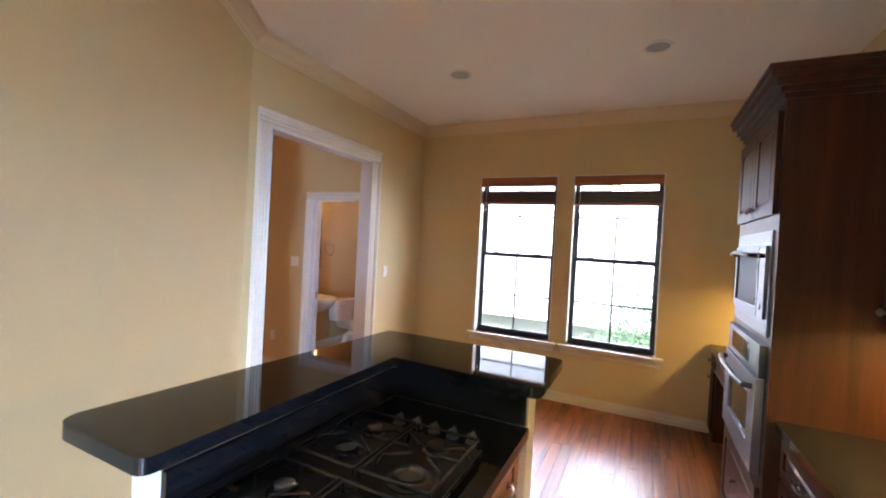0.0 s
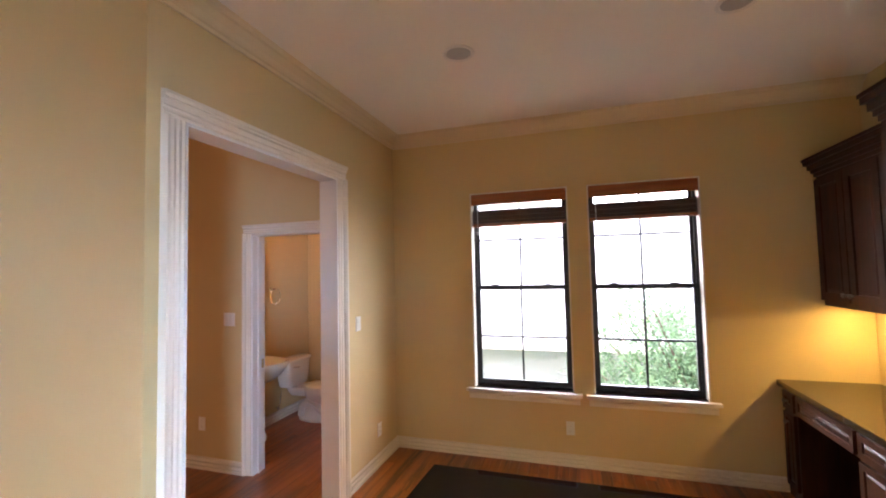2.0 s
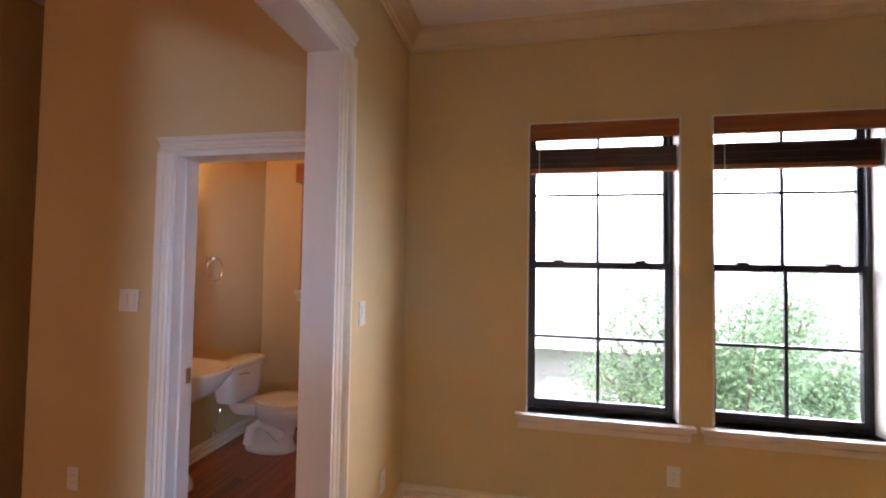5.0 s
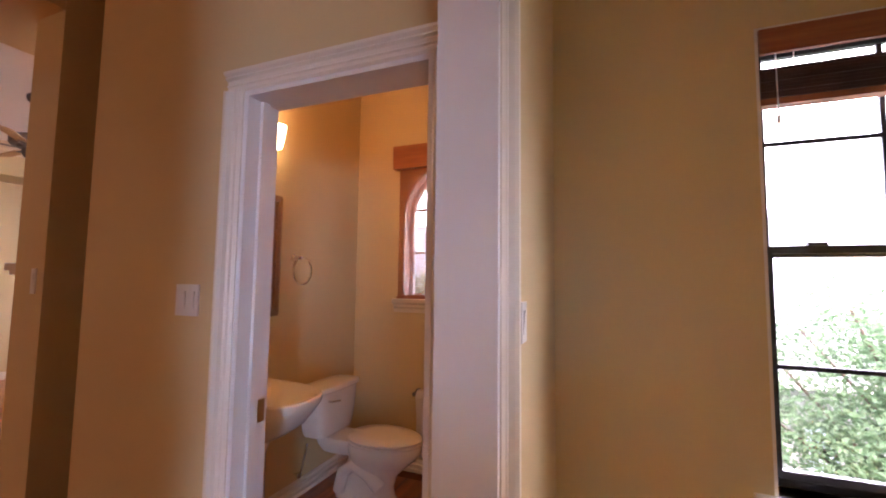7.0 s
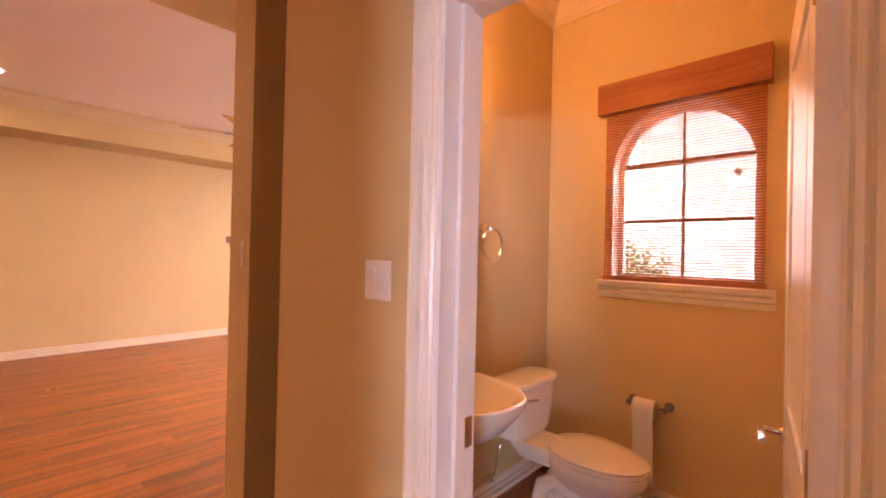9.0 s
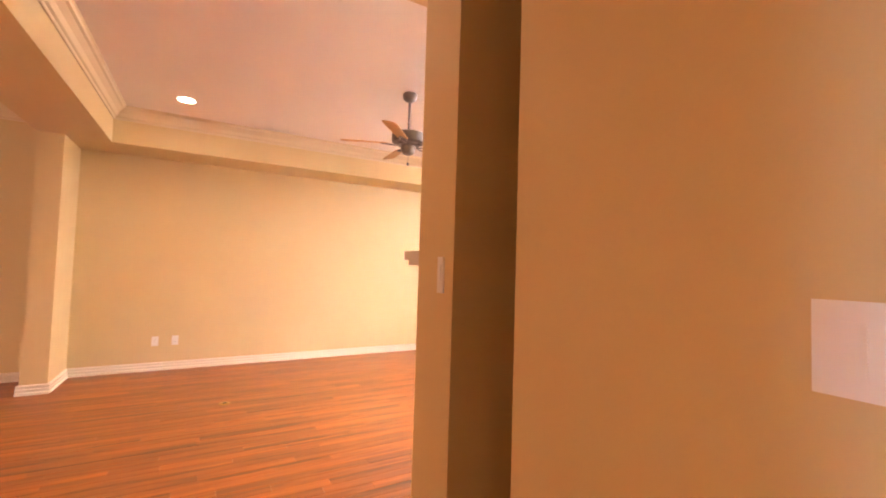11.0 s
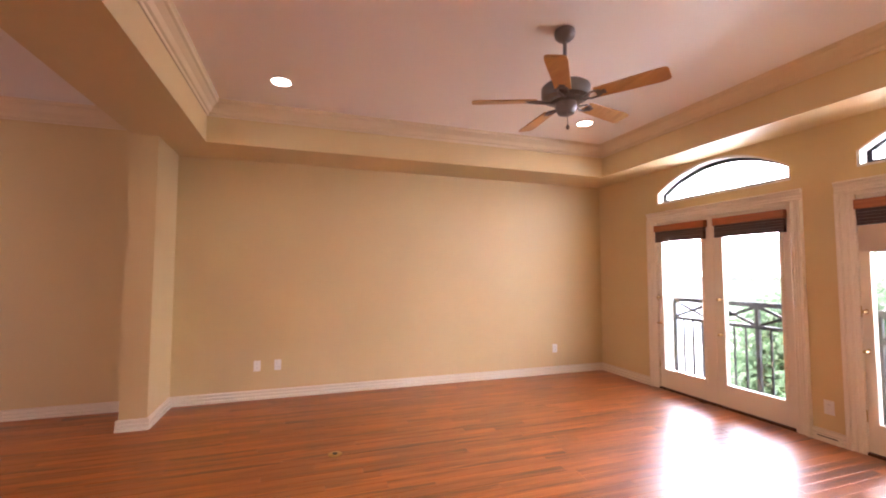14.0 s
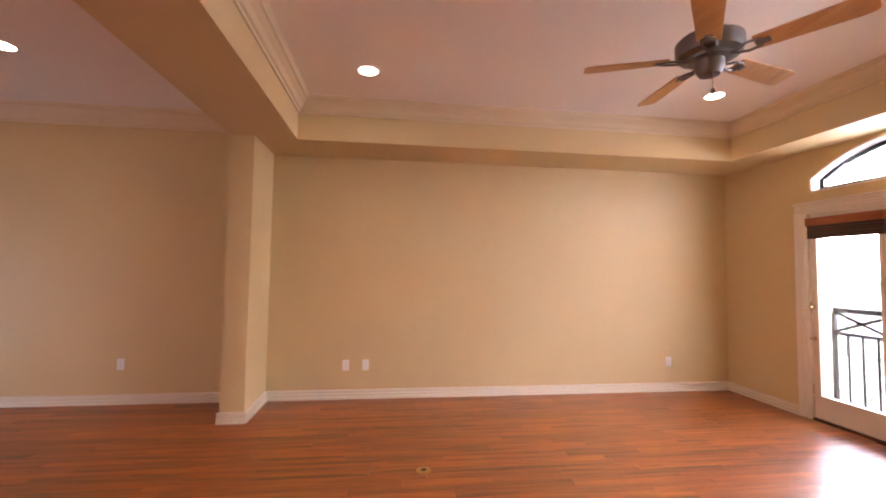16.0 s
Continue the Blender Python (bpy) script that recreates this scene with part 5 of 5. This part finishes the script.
bm = bmesh.new()
loft(bm, [oval(-4.02, TYC, 0.24, 0.20, 0.118), oval(-4.02, TYC, 0.24, 0.20, 0.118), oval(-4.02, TYC, 0.225, 0.185, 0.10), oval(-4.02, TYC, 0.21, 0.175, 0.088), oval(-4.0, TYC, 0.2, 0.18, 0.092), oval(-3.97, TYC, 0.19, 0.22, 0.125), oval(-3.96, TYC, 0.19, 0.265, 0.16), oval(-3.95, TYC, 0.205, 0.283, 0.178), oval(-3.95, TYC, 0.205, 0.285, 0.18), oval(-3.95, TYC, 0.2, 0.28, 0.176)], [0.0, 0.025, 0.045, 0.1, 0.18, 0.245, 0.29, 0.33, 0.362, 0.374])
part("bowl", bm, PORCELAIN, toilet, "", None, True)
bm = bmesh.new()
loft(bm, [cushion(-4.22, TYC, w, d, 0.5) for w, d in ((0.13, 0.085), (0.165, 0.105), (0.17, 0.112), (0.165, 0.108))], [0.28, 0.325, 0.365, 0.376])
part("deck", bm, PORCELAIN, toilet, "", None, True)
bm = bmesh.new()
tube(bm, [(-3.9, TYC - 0.075, 0.12), (-3.98, TYC - 0.085, 0.2), (-4.08, TYC - 0.085, 0.235), (-4.16, TYC - 0.08, 0.18), (-4.19, TYC - 0.075, 0.06)], 0.042, 12)
part("trapway", bm, PORCELAIN, toilet, "", None, True)
bm = bmesh.new()
loft(bm, [oval(-3.95, TYC, 0.2, 0.285, 0.182), oval(-3.95, TYC, 0.205, 0.29, 0.187), oval(-3.95, TYC, 0.2, 0.285, 0.182)], [0.374, 0.382, 0.392])
part("seat", bm, PORCELAIN, toilet, "", None, True)
bm = bmesh.new()
loft(bm, [oval(-3.95, TYC, 0.2, 0.285, 0.182), oval(-3.95, TYC, 0.205, 0.29, 0.187), oval(-3.95, TYC, 0.195, 0.275, 0.172), oval(-3.95, TYC, 0.1, 0.15, 0.1)], [0.396, 0.406, 0.415, 0.42])
part("lid", bm, PORCELAIN, toilet, "", None, True)
bm = bmesh.new()
for s in (-1, 1):
    lathe(bm, ((0.014, 0), (0.014, 0.012), (0.006, 0.018)), (-3.96, TYC + s * 0.108, 0.02), 12)
part("bolt_cap", bm, PORCELAIN, toilet)
bm = bmesh.new()
tube(bm, [(PX0 + 0.02, TYC - 0.2, 0.16), (PX0 + 0.06, TYC - 0.2, 0.16), (PX0 + 0.08, TYC - 0.2, 0.2), (PX0 + 0.09, TYC - 0.17, 0.345)], 0.006, 8)
lathe(bm, ((0.016, 0.0), (0.016, 0.03)), (PX0 + 0.06, TYC - 0.2, 0.145), 10)
part("supply_pipe", bm, CHROME, toilet, "", None, True)

# pedestal sink
SYC = 4.945
sink = thing("pedestal_sink", (-4.2, SYC, 0), "white porcelain pedestal sink on the wall", "sink")


def basin_outline(s, back=PX0 + 0.006, n=30):
    pts = []
    w, d = 0.26 * s, 0.53 * s
    for k in range(n + 1):
        t = -math.pi / 2 + math.pi * k / n
        e = 0.72
        cx = math.copysign(abs(math.cos(t)) ** e, math.cos(t))
        cy = math.copysign(abs(math.sin(t)) ** e, math.sin(t))
        pts.append((back + max(0.0, cx) * d, SYC + cy * w))
    return pts


bm = bmesh.new()
rings_o = [basin_outline(s) for s in (0.42, 0.66, 0.83, 0.94, 1.0, 1.0, 0.985)]
loft(bm, rings_o + [[(PX0 + 0.09 + (p[0] - PX0 - 0.006) * 0.78, SYC + (p[1] - SYC) * 0.82) for p in basin_outline(1.0)], [(PX0 + 0.16 + (p[0] - PX0 - 0.006) * 0.5, SYC + (p[1] - SYC) * 0.5) for p in basin_outline(1.0)], [(PX0 + 0.26 + (p[0] - PX0 - 0.006) * 0.1, SYC + (p[1] - SYC) * 0.1) for p in basin_outline(1.0)]],
     [0.56, 0.60, 0.66, 0.73, 0.775, 0.80, 0.807, 0.80, 0.715, 0.675])
part("basin", bm, PORCELAIN, sink, "", None, True)
bm = bmesh.new()
lathe(bm, ((0.13, 0.0), (0.125, 0.04), (0.09, 0.1), (0.075, 0.3), (0.075, 0.5), (0.09, 0.535), (0.1, 0.565)), (PX0 + 0.17, SYC, 0), 24)
part("pedestal", bm, PORCELAIN, sink, "", None, True)
bm = bmesh.new()
lathe(bm, ((0.025, 0), (0.022, 0.02), (0.012, 0.03), (0.011, 0.09)), (PX0 + 0.06, SYC, 0.805), 14)
tube(bm, [(PX0 + 0.06, SYC, 0.885), (PX0 + 0.08, SYC, 0.905), (PX0 + 0.15, SYC, 0.900), (PX0 + 0.165, SYC, 0.880)], 0.009, 8)
for s in (-1, 1):
    lathe(bm, ((0.02, 0), (0.018, 0.03), (0.008, 0.035), (0.008, 0.05)), (PX0 + 0.06, SYC + s * 0.1, 0.805), 12)
    tube(bm, [(PX0 + 0.06, SYC + s * 0.1, 0.850), (PX0 + 0.06, SYC + s * 0.15, 0.860)], 0.006, 8)
part("tap", bm, CHROME, sink, "chrome tap with two levers", None, True)

# mirror
mp = on_wall(PX0, 0, 0, "+x")
mirror = thing("wall_mirror", (PX0, 4.92, 1.53), "rectangular mirror in a carved brown gilt frame", "mirror")
bm = bmesh.new()
wall_boxes(bm, 4.60, 5.245, 0.002, 0.03, 1.17, 1.90, [(4.665, 5.18, 1.235, 1.835)])
wall_boxes(bm, 4.615, 5.23, 0.03, 0.042, 1.185, 1.885, [(4.645, 5.20, 1.215, 1.855)])
for k in range(40):
    z = 1.19 + 0.0175 * k
    for yy in (4.61, 5.228):
        box(bm, yy - 0.004, yy + 0.004, 0.042, 0.048, z, z + 0.01)
round_edges(bm, 0.002, 1)
part("frame", bm, GILT, mirror, "", mp)
bm = bmesh.new()
box(bm, 4.666, 5.179, 0.006, 0.012, 1.236, 1.834)
part("glass", bm, MIRROR, mirror, "", mp)

# sconce over the mirror
sc = thing("wall_sconce", (PX0, 4.92, 2.15), "wall lamp with lit frosted glass shades above the mirror", "wall lamp")
bm = bmesh.new()
box(bm, 4.70, 5.14, 0.002, 0.025, 2.10, 2.16)
round_edges(bm, 0.008, 2)
part("back_plate", bm, CHROME, sc, "", mp)
for y in (4.74, 4.92, 5.10):
    bm = bmesh.new()
    tube(bm, [(y, 0.02, 2.13), (y, 0.09, 2.12), (y, 0.1, 2.15)], 0.008, 8)
    arm = part("arm", bm, CHROME, sc, "", mp, True)
    bm = bmesh.new()
    lathe(bm, ((0.02, 2.15), (0.035, 2.16), (0.05, 2.25), (0.056, 2.29), (0.05, 2.285), (0.044, 2.25), (0.02, 2.165)), (y, 0.1, 0), 18)
    part("shade", bm, SCONCE, arm, "lit frosted glass shade", mp, True)
lamp("sconce_lamp", "POINT", pose(PX0 + 0.16, 4.92, 2.36), SCONCE_W, (1.0, 0.36, 0.06), 0.08)

# towel ring
tr = thing("towel_ring", (PX0, 5.41, 1.53), "round chrome towel ring on the wall", "towel ring")
bm = bmesh.new()
lathe(bm, ((0.026, 0.002), (0.026, 0.008), (0.014, 0.014), (0.01, 0.05), (0.014, 0.055)), (5.395, 0, 1.53), 16, "y")
part("post", bm, CHROME, tr, "", mp, True)
bm = bmesh.new()
tube(bm, [(5.43 + 0.085 * math.sin(2 * math.pi * k / 28), 0.045, 1.445 + 0.088 * math.cos(2 * math.pi * k / 28)) for k in range(29)], 0.007, 8)
part("ring", bm, CHROME, tr, "", mp, True)

# paper holder
mn = on_wall(0, PY, 0, "-y")
tp = thing("toilet_roll_holder", (-3.80, PY, 0.6), "bronze toilet roll holder with a white roll", "toilet roll holder")
for x in (-3.895, -3.705):
    bm = bmesh.new()
    lathe(bm, ((0.026, 0.002), (0.026, 0.008), (0.013, 0.014), (0.011, 0.065), (0.016, 0.07), (0.016, 0.085)), (x, 0, 0.572), 16, "y")
    part("post", bm, PEWTER, tp, "", mn, True)
bm = bmesh.new()
tube(bm, [(-3.895, 0.078, 0.572), (-3.705, 0.078, 0.572)], 0.008, 8)
part("bar", bm, PEWTER, tp, "", mn)
bm = bmesh.new()
lathe(bm, ((0.02, -3.865), (0.047, -3.865), (0.047, -3.755), (0.02, -3.755)), (0, 0.078, 0.562), 24, "x")
roll = part("roll", bm, PAPER, tp, "", mn, True)
bm = bmesh.new()
v = []
for k in range(13):
    z = 0.562 - 0.42 * k / 12
    v.append((0.125 - 0.028 * (k / 12) ** 0.5 + 0.004 * math.sin(k), z))
prism(bm, [(d - 0.001, z) for d, z in v] + [(d + 0.001, z) for d, z in reversed(v)], -3.863, -3.757, "x")
part("sheet", bm, PAPER, roll, "long hanging strip of paper", mn)

# bamboo blind on the arched window
pb = thing("window_blind", (-3.69, PY, 2.3), "lowered woven bamboo blind with deep valance over the arched window", "window blind")
bm = bmesh.new()
box(bm, -4.115, -3.275, 0.0, 0.07, 2.25, 2.428)
round_edges(bm, 0.005, 2)
part("valance", bm, BAMBOO, pb, "", mn)
n = 66
for k in range(n):
    bm = bmesh.new()
    z = 1.275 + (2.25 - 1.275) * k / n
    box(bm, -4.075, -3.295, 0.024, 0.0265, z, z + 0.0120)
    part("slat", bm, BAMBOO, pb, "", mn)
bm = bmesh.new()
box(bm, -4.08, -3.29, 0.016, 0.036, 1.255, 1.275)
round_edges(bm, 0.003, 2)
part("bottom_rail", bm, BAMBOO, pb, "", mn)
bm = bmesh.new()
for x in (-4.0, -3.84, -3.68, -3.52, -3.36):
    tube(bm, [(x, 0.022, 2.2), (x, 0.022, 1.27)], 0.0012, 5)
part("cord", bm, PAPER, pb, "", mn)

# small dark spot of unknown kind on the arched pane, given a hook's shape
hook = thing("window_spot", (-3.43, PY + 0.117, 1.86), "small dark spot on the arched window pane, built as a hook", "hook")
bm = bmesh.new()
lathe(bm, ((0.018, 0.0), (0.018, 0.004), (0.009, 0.009), (0.006, 0.012)), (-3.43, -0.117, 1.86), 16, "y")
part("spot_disc", bm, BLACK, hook, "", mn, True)
bm = bmesh.new()
tube(bm, [(-3.43, -0.106, 1.86), (-3.428, -0.094, 1.852), (-3.42, -0.09, 1.842), (-3.41, -0.094, 1.838)], 0.005, 8)
part("spot_stub", bm, BLACK, hook, "", mn, True)

# powder room door, open into the room
leaf = thing("powder_room_door", (-3.0, HY + 0.135, 0), "open cream-painted panelled door with chrome lever handle", "door")
ml = Matrix.Translation((DX1 - 0.032, HY + 0.135, 0)) @ pose(0, 0, 0, 0, 0, 97) @ Matrix(((1, 0, 0, 0), (0, 1, 0, 0), (0, 0, 1, 0.008), (0, 0, 0, 1)))
bm = bmesh.new()
holes_ = [(0.12, 0.57, 0.2, 0.85), (0.12, 0.57, 1.0, 1.9)]
wall_boxes(bm, 0.0, 0.69, -0.035, 0.0, 0.0, 2.02, holes_)
for a, b, z0, z1 in holes_:
    box(bm, a, b, -0.027, -0.008, z0, z1)
    box(bm, a + 0.05, b - 0.05, -0.032, -0.003, z0 + 0.05, z1 - 0.05)
slab = part("slab", bm, WHITE, leaf, "", ml)
bm = bmesh.new()
lathe(bm, ((0.03, 0.0), (0.03, 0.006), (0.012, 0.012), (0.011, 0.05)), (0.63, 0, 0.91), 16, "y")
tube(bm, [(0.63, 0.05, 0.91), (0.58, 0.055, 0.915), (0.52, 0.05, 0.91)], 0.009, 8)
part("lever_handle", bm, CHROME, slab, "chrome lever handle", ml, True)
for z in (0.2, 1.0, 1.8):
    bm = bmesh.new()
    lathe(bm, ((0.006, 0), (0.006, 0.09)), (-0.004, 0.0, z), 10)
    part("hinge", bm, BRASS, leaf, "", ml)

# ---- outside ----
bm = bmesh.new()
box(bm, -200, 200, -200, 200, -3.4, -3.2)
solid("ground", bm, GRASS, "grassy ground around the house", "ground", "structure")


def neighbour(x0, x1, y0, y1, ze, zr, wall_mat, label, windows):
    h = thing("house", ((x0 + x1) / 2, y0, -3.2), label, "house", "neighbouring houses")
    bm = bmesh.new()
    box(bm, x0, x1, y0, y1, -3.2, ze)
    part("wall", bm, wall_mat, h)
    bm = bmesh.new()
    ym_ = (y0 + y1) / 2
    prism(bm, ((y0 - 0.5, ze - 0.02), (y0 - 0.5, ze + 0.16), (ym_, zr), (y1 + 0.5, ze + 0.16), (y1 + 0.5, ze - 0.02)), x0 - 0.4, x1 + 0.4, "x")
    roof = part("roof", bm, ROOF, h, "pale roof with white eaves")
    bm = bmesh.new()
    box(bm, x0 - 0.42, x1 + 0.42, y0 - 0.6, y0 - 0.5, ze, ze + 0.15)
    part("gutter", bm, WHITE, roof, "white gutter")
    for wx, wz, ww, wh in windows:
        bm = bmesh.new()
        wall_boxes(bm, wx, wx + ww, y0 - 0.06, y0 - 0.002, wz, wz + wh, [(wx + 0.07, wx + ww - 0.07, wz + 0.07, wz + wh - 0.07)])
        w_ = part("window", bm, STUCCO, h)
        bm = bmesh.new()
        box(bm, wx + 0.07, wx + ww - 0.07, y0 - 0.03, y0 - 0.004, wz + 0.07, wz + wh - 0.07)
        part("pane", bm, SKYPANE, w_, "window pane with the sky's reflection put into its colour")
    return h


neighbour(-9.2, 9.5, 13.0, 22.0, -0.4, 3.4, STUCCO, "neighbouring pale stucco house with a pale roof", ((-1.55, -2.15, 0.62, 1.05), (0.6, -2.15, 0.62, 1.05), (4.5, -2.15, 0.62, 1.05)))
neighbour(-18.0, -10.0, 15.0, 24.0, 1.3, 2.6, STUCCO, "neighbouring pale stucco house", ((-15.5, -0.6, 0.9, 1.3),))
neighbour(-9.6, -2.5, 23.0, 31.0, 8.0, 10.5, STUCCO, "tall neighbouring pale stucco house", ((-8.6, 3.2, 1.0, 1.6), (-6.4, 3.2, 1.0, 1.6), (-4.4, 3.2, 1.0, 1.6)))
bm = bmesh.new()
tube(bm, [(0.0, 15.6, 1.15), (0.0, 15.6, 1.6)], 0.09, 12)
solid("roof_vent", bm, ROOF, "small grey vent pipe on a roof", "roof vent")


def tree(x, y, base_z, crown_c, crown_r, leaves, label, size=0.06):
    t = thing("tree", (x, y, base_z), label, "tree", "garden trees")
    rng = random.Random(int(abs(x * 100) + abs(y * 10)))
    bm = bmesh.new()
    top = crown_c[2] - crown_r[2] * 0.4
    path = [(x + 0.05 * math.sin(k), y + 0.05 * math.cos(k * 1.3), base_z + (top - base_z) * k / 6) for k in range(7)]
    for k in range(6):
        tube(bm, [path[k], path[k + 1]], 0.11 - 0.012 * k, 8)
    tips = []
    for k in range(26):
        a, e = rng.uniform(0, 2 * math.pi), rng.uniform(-0.3, 1.0)
        q_ = Vector((crown_c[0] + crown_r[0] * 0.8 * math.cos(a) * math.cos(e), crown_c[1] + crown_r[1] * 0.8 * math.sin(a) * math.cos(e), crown_c[2] + crown_r[2] * 0.75 * math.sin(e)))
        s = Vector(path[rng.randint(3, 6)])
        mid = s.lerp(q_, 0.5) + Vector((0, 0, 0.12))
        tube(bm, [s, mid, q_], 0.018, 5)
        tips += [s.lerp(q_, f) for f in (0.45, 0.6, 0.75, 0.9, 1.0)]
    part("trunk", bm, BARK, t)
    verts, faces = [], []
    for k in range(leaves):
        c_ = tips[rng.randrange(len(tips))] + Vector((rng.gauss(0, 0.17), rng.gauss(0, 0.17), rng.gauss(0, 0.15))) * (crown_r[0] / 1.3)
        l_, w_ = size * rng.uniform(0.7, 1.4), size * rng.uniform(0.28, 0.45)
        r_ = Euler((rng.uniform(-1, 1), rng.uniform(-1, 1), rng.uniform(0, 6.28))).to_matrix()
        b = len(verts)
        for p in ((0, 0, 0), (l_ * 0.5, w_, 0.008), (l_, 0, -0.01), (l_ * 0.5, -w_, 0.008)):
            verts.append(tuple(c_ + r_ @ Vector(p)))
        faces.append((b, b + 1, b + 2, b + 3))
    me = bpy.data.meshes.new("crown")
    me.from_pydata(verts, [], faces)
    me.materials.append(LEAF)
    c = new("crown", me)
    c.parent = t
    c.matrix_parent_inverse = t.matrix_basis.inverted()
    tagged(c, "loose crown of many small leaves")
    return t


tree(1.1, 9.6, -3.2, (0.9, 9.6, -0.12), (2.1, 1.5, 2.1), 27000, "leafy green tree standing close to the windows", 0.068)
tree(-8.9, 11.2, -3.2, (-8.9, 11.2, 0.0), (1.9, 1.3, 1.9), 24000, "dense green garden tree behind the balcony", 0.1)
tree(-6.4, 11.0, -3.2, (-6.4, 11.0, 0.05), (1.8, 1.3, 1.9), 24000, "dense green garden tree behind the balcony", 0.1)

# glowing ring added all round the horizon to strengthen the overcast sky's light
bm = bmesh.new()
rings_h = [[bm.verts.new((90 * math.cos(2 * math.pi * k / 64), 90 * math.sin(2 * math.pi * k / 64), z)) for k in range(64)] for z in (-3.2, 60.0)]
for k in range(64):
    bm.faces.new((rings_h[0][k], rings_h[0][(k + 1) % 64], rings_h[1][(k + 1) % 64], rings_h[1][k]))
solid("backdrop", bm, SKYGLOW, "glowing white ring added to boost the overcast sky's light", "sky", "structure")

# slotted vent in the baseboard between the glazed doors
vent = thing("baseboard_vent", (-7.39, LY - 0.02, 0.03), "small white slotted vent in the baseboard", "vent")
bm = bmesh.new()
wall_boxes(bm, -7.49, -7.31, 0.0185, 0.034, 0.028, 0.06, [(-7.475, -7.325, 0.038, 0.05)])
part("frame", bm, TRIM, vent, "", on_wall(0, LY, 0, "-y"))
bm = bmesh.new()
box(bm, -7.475, -7.325, 0.0185, 0.024, 0.038, 0.05)
part("slot", bm, BLACK, vent, "dark slot", on_wall(0, LY, 0, "-y"))

# ---- oak strips, last ----
def make_strips():
    """Oak strips along y, 83 mm wide: those round the walk in the living room as single pieces, the rest joined."""
    rng = random.Random(7)
    w, gap = 0.083, 0.0006
    near, lots = [], []
    x = LX
    while x < KR:
        y = BACK - rng.uniform(0, 1.0)
        while y < LY:
            ln_ = rng.choice((0.6, 0.8, 0.95, 1.2, 1.5, 1.8))
            a, b = max(y, BACK), min(y + ln_, LY)
            y += ln_
            if b - a < 0.05:
                continue
            mx, my = x + w / 2, (a + b) / 2
            end = LY if mx < SX0 + 0.1 else (6.0 if mx < KX else KY)
            b = min(b, end)
            if b - a < 0.05:
                continue
            my = (a + b) / 2
            (near if (-9.9 < mx < -6.2 and 3.0 < my < 7.0) else lots).append((x + gap, min(x + w - gap, KR), a + gap, b - gap, rng.uniform(-0.0004, 0.0004)))
        x += w
    rng.shuffle(near)
    near.sort(key=lambda s: abs((s[0] + s[1]) / 2 + 8.3) + abs((s[2] + s[3]) / 2 - 4.6))
    lots += near[300:]
    near = near[:300]
    verts, faces = [], []

    def strip(vs, fs, x0, x1, y0, y1, dz):
        b = len(vs)
        e = 0.0012
        vs += [(x0, y0, -0.012), (x1, y0, -0.012), (x1, y1, -0.012), (x0, y1, -0.012),
               (x0, y0, -e + dz), (x1, y0, -e + dz), (x1, y1, -e + dz), (x0, y1, -e + dz),
               (x0 + e, y0 + e, dz), (x1 - e, y0 + e, dz), (x1 - e, y1 - e, dz), (x0 + e, y1 - e, dz)]
        for k in range(4):
            j = (k + 1) % 4
            fs.append((b + k, b + j, b + 4 + j, b + 4 + k))
            fs.append((b + 4 + k, b + 4 + j, b + 8 + j, b + 8 + k))
        fs.append((b + 8, b + 9, b + 10, b + 11))
    for s in lots:
        strip(verts, faces, *s)
    me = bpy.data.meshes.new("floor_strips")
    me.from_pydata(verts, [], faces)
    me.materials.append(FLOOR)
    rest = tagged(new("planks", me), "", "", "", "stuff")
    rest.parent = FLOOR_OB
    shared = {}
    for x0, x1, y0, y1, dz in near:
        key = (round(x1 - x0, 3), round(y1 - y0, 3))
        if key not in shared:
            vs, fs = [], []
            hx, hy = (x1 - x0) / 2, (y1 - y0) / 2
            strip(vs, fs, -hx, hx, -hy, hy, 0.0)
            m_ = bpy.data.meshes.new("plank")
            m_.from_pydata(vs, [], fs)
            m_.materials.append(FLOOR)
            shared[key] = m_
        p = new("plank", shared[key])
        p.location = ((x0 + x1) / 2, (y0 + y1) / 2, dz)
        p.rotation_euler = (rng.uniform(-0.0004, 0.0004), rng.uniform(-0.006, 0.006), 0)
        p.parent = FLOOR_OB


make_strips()
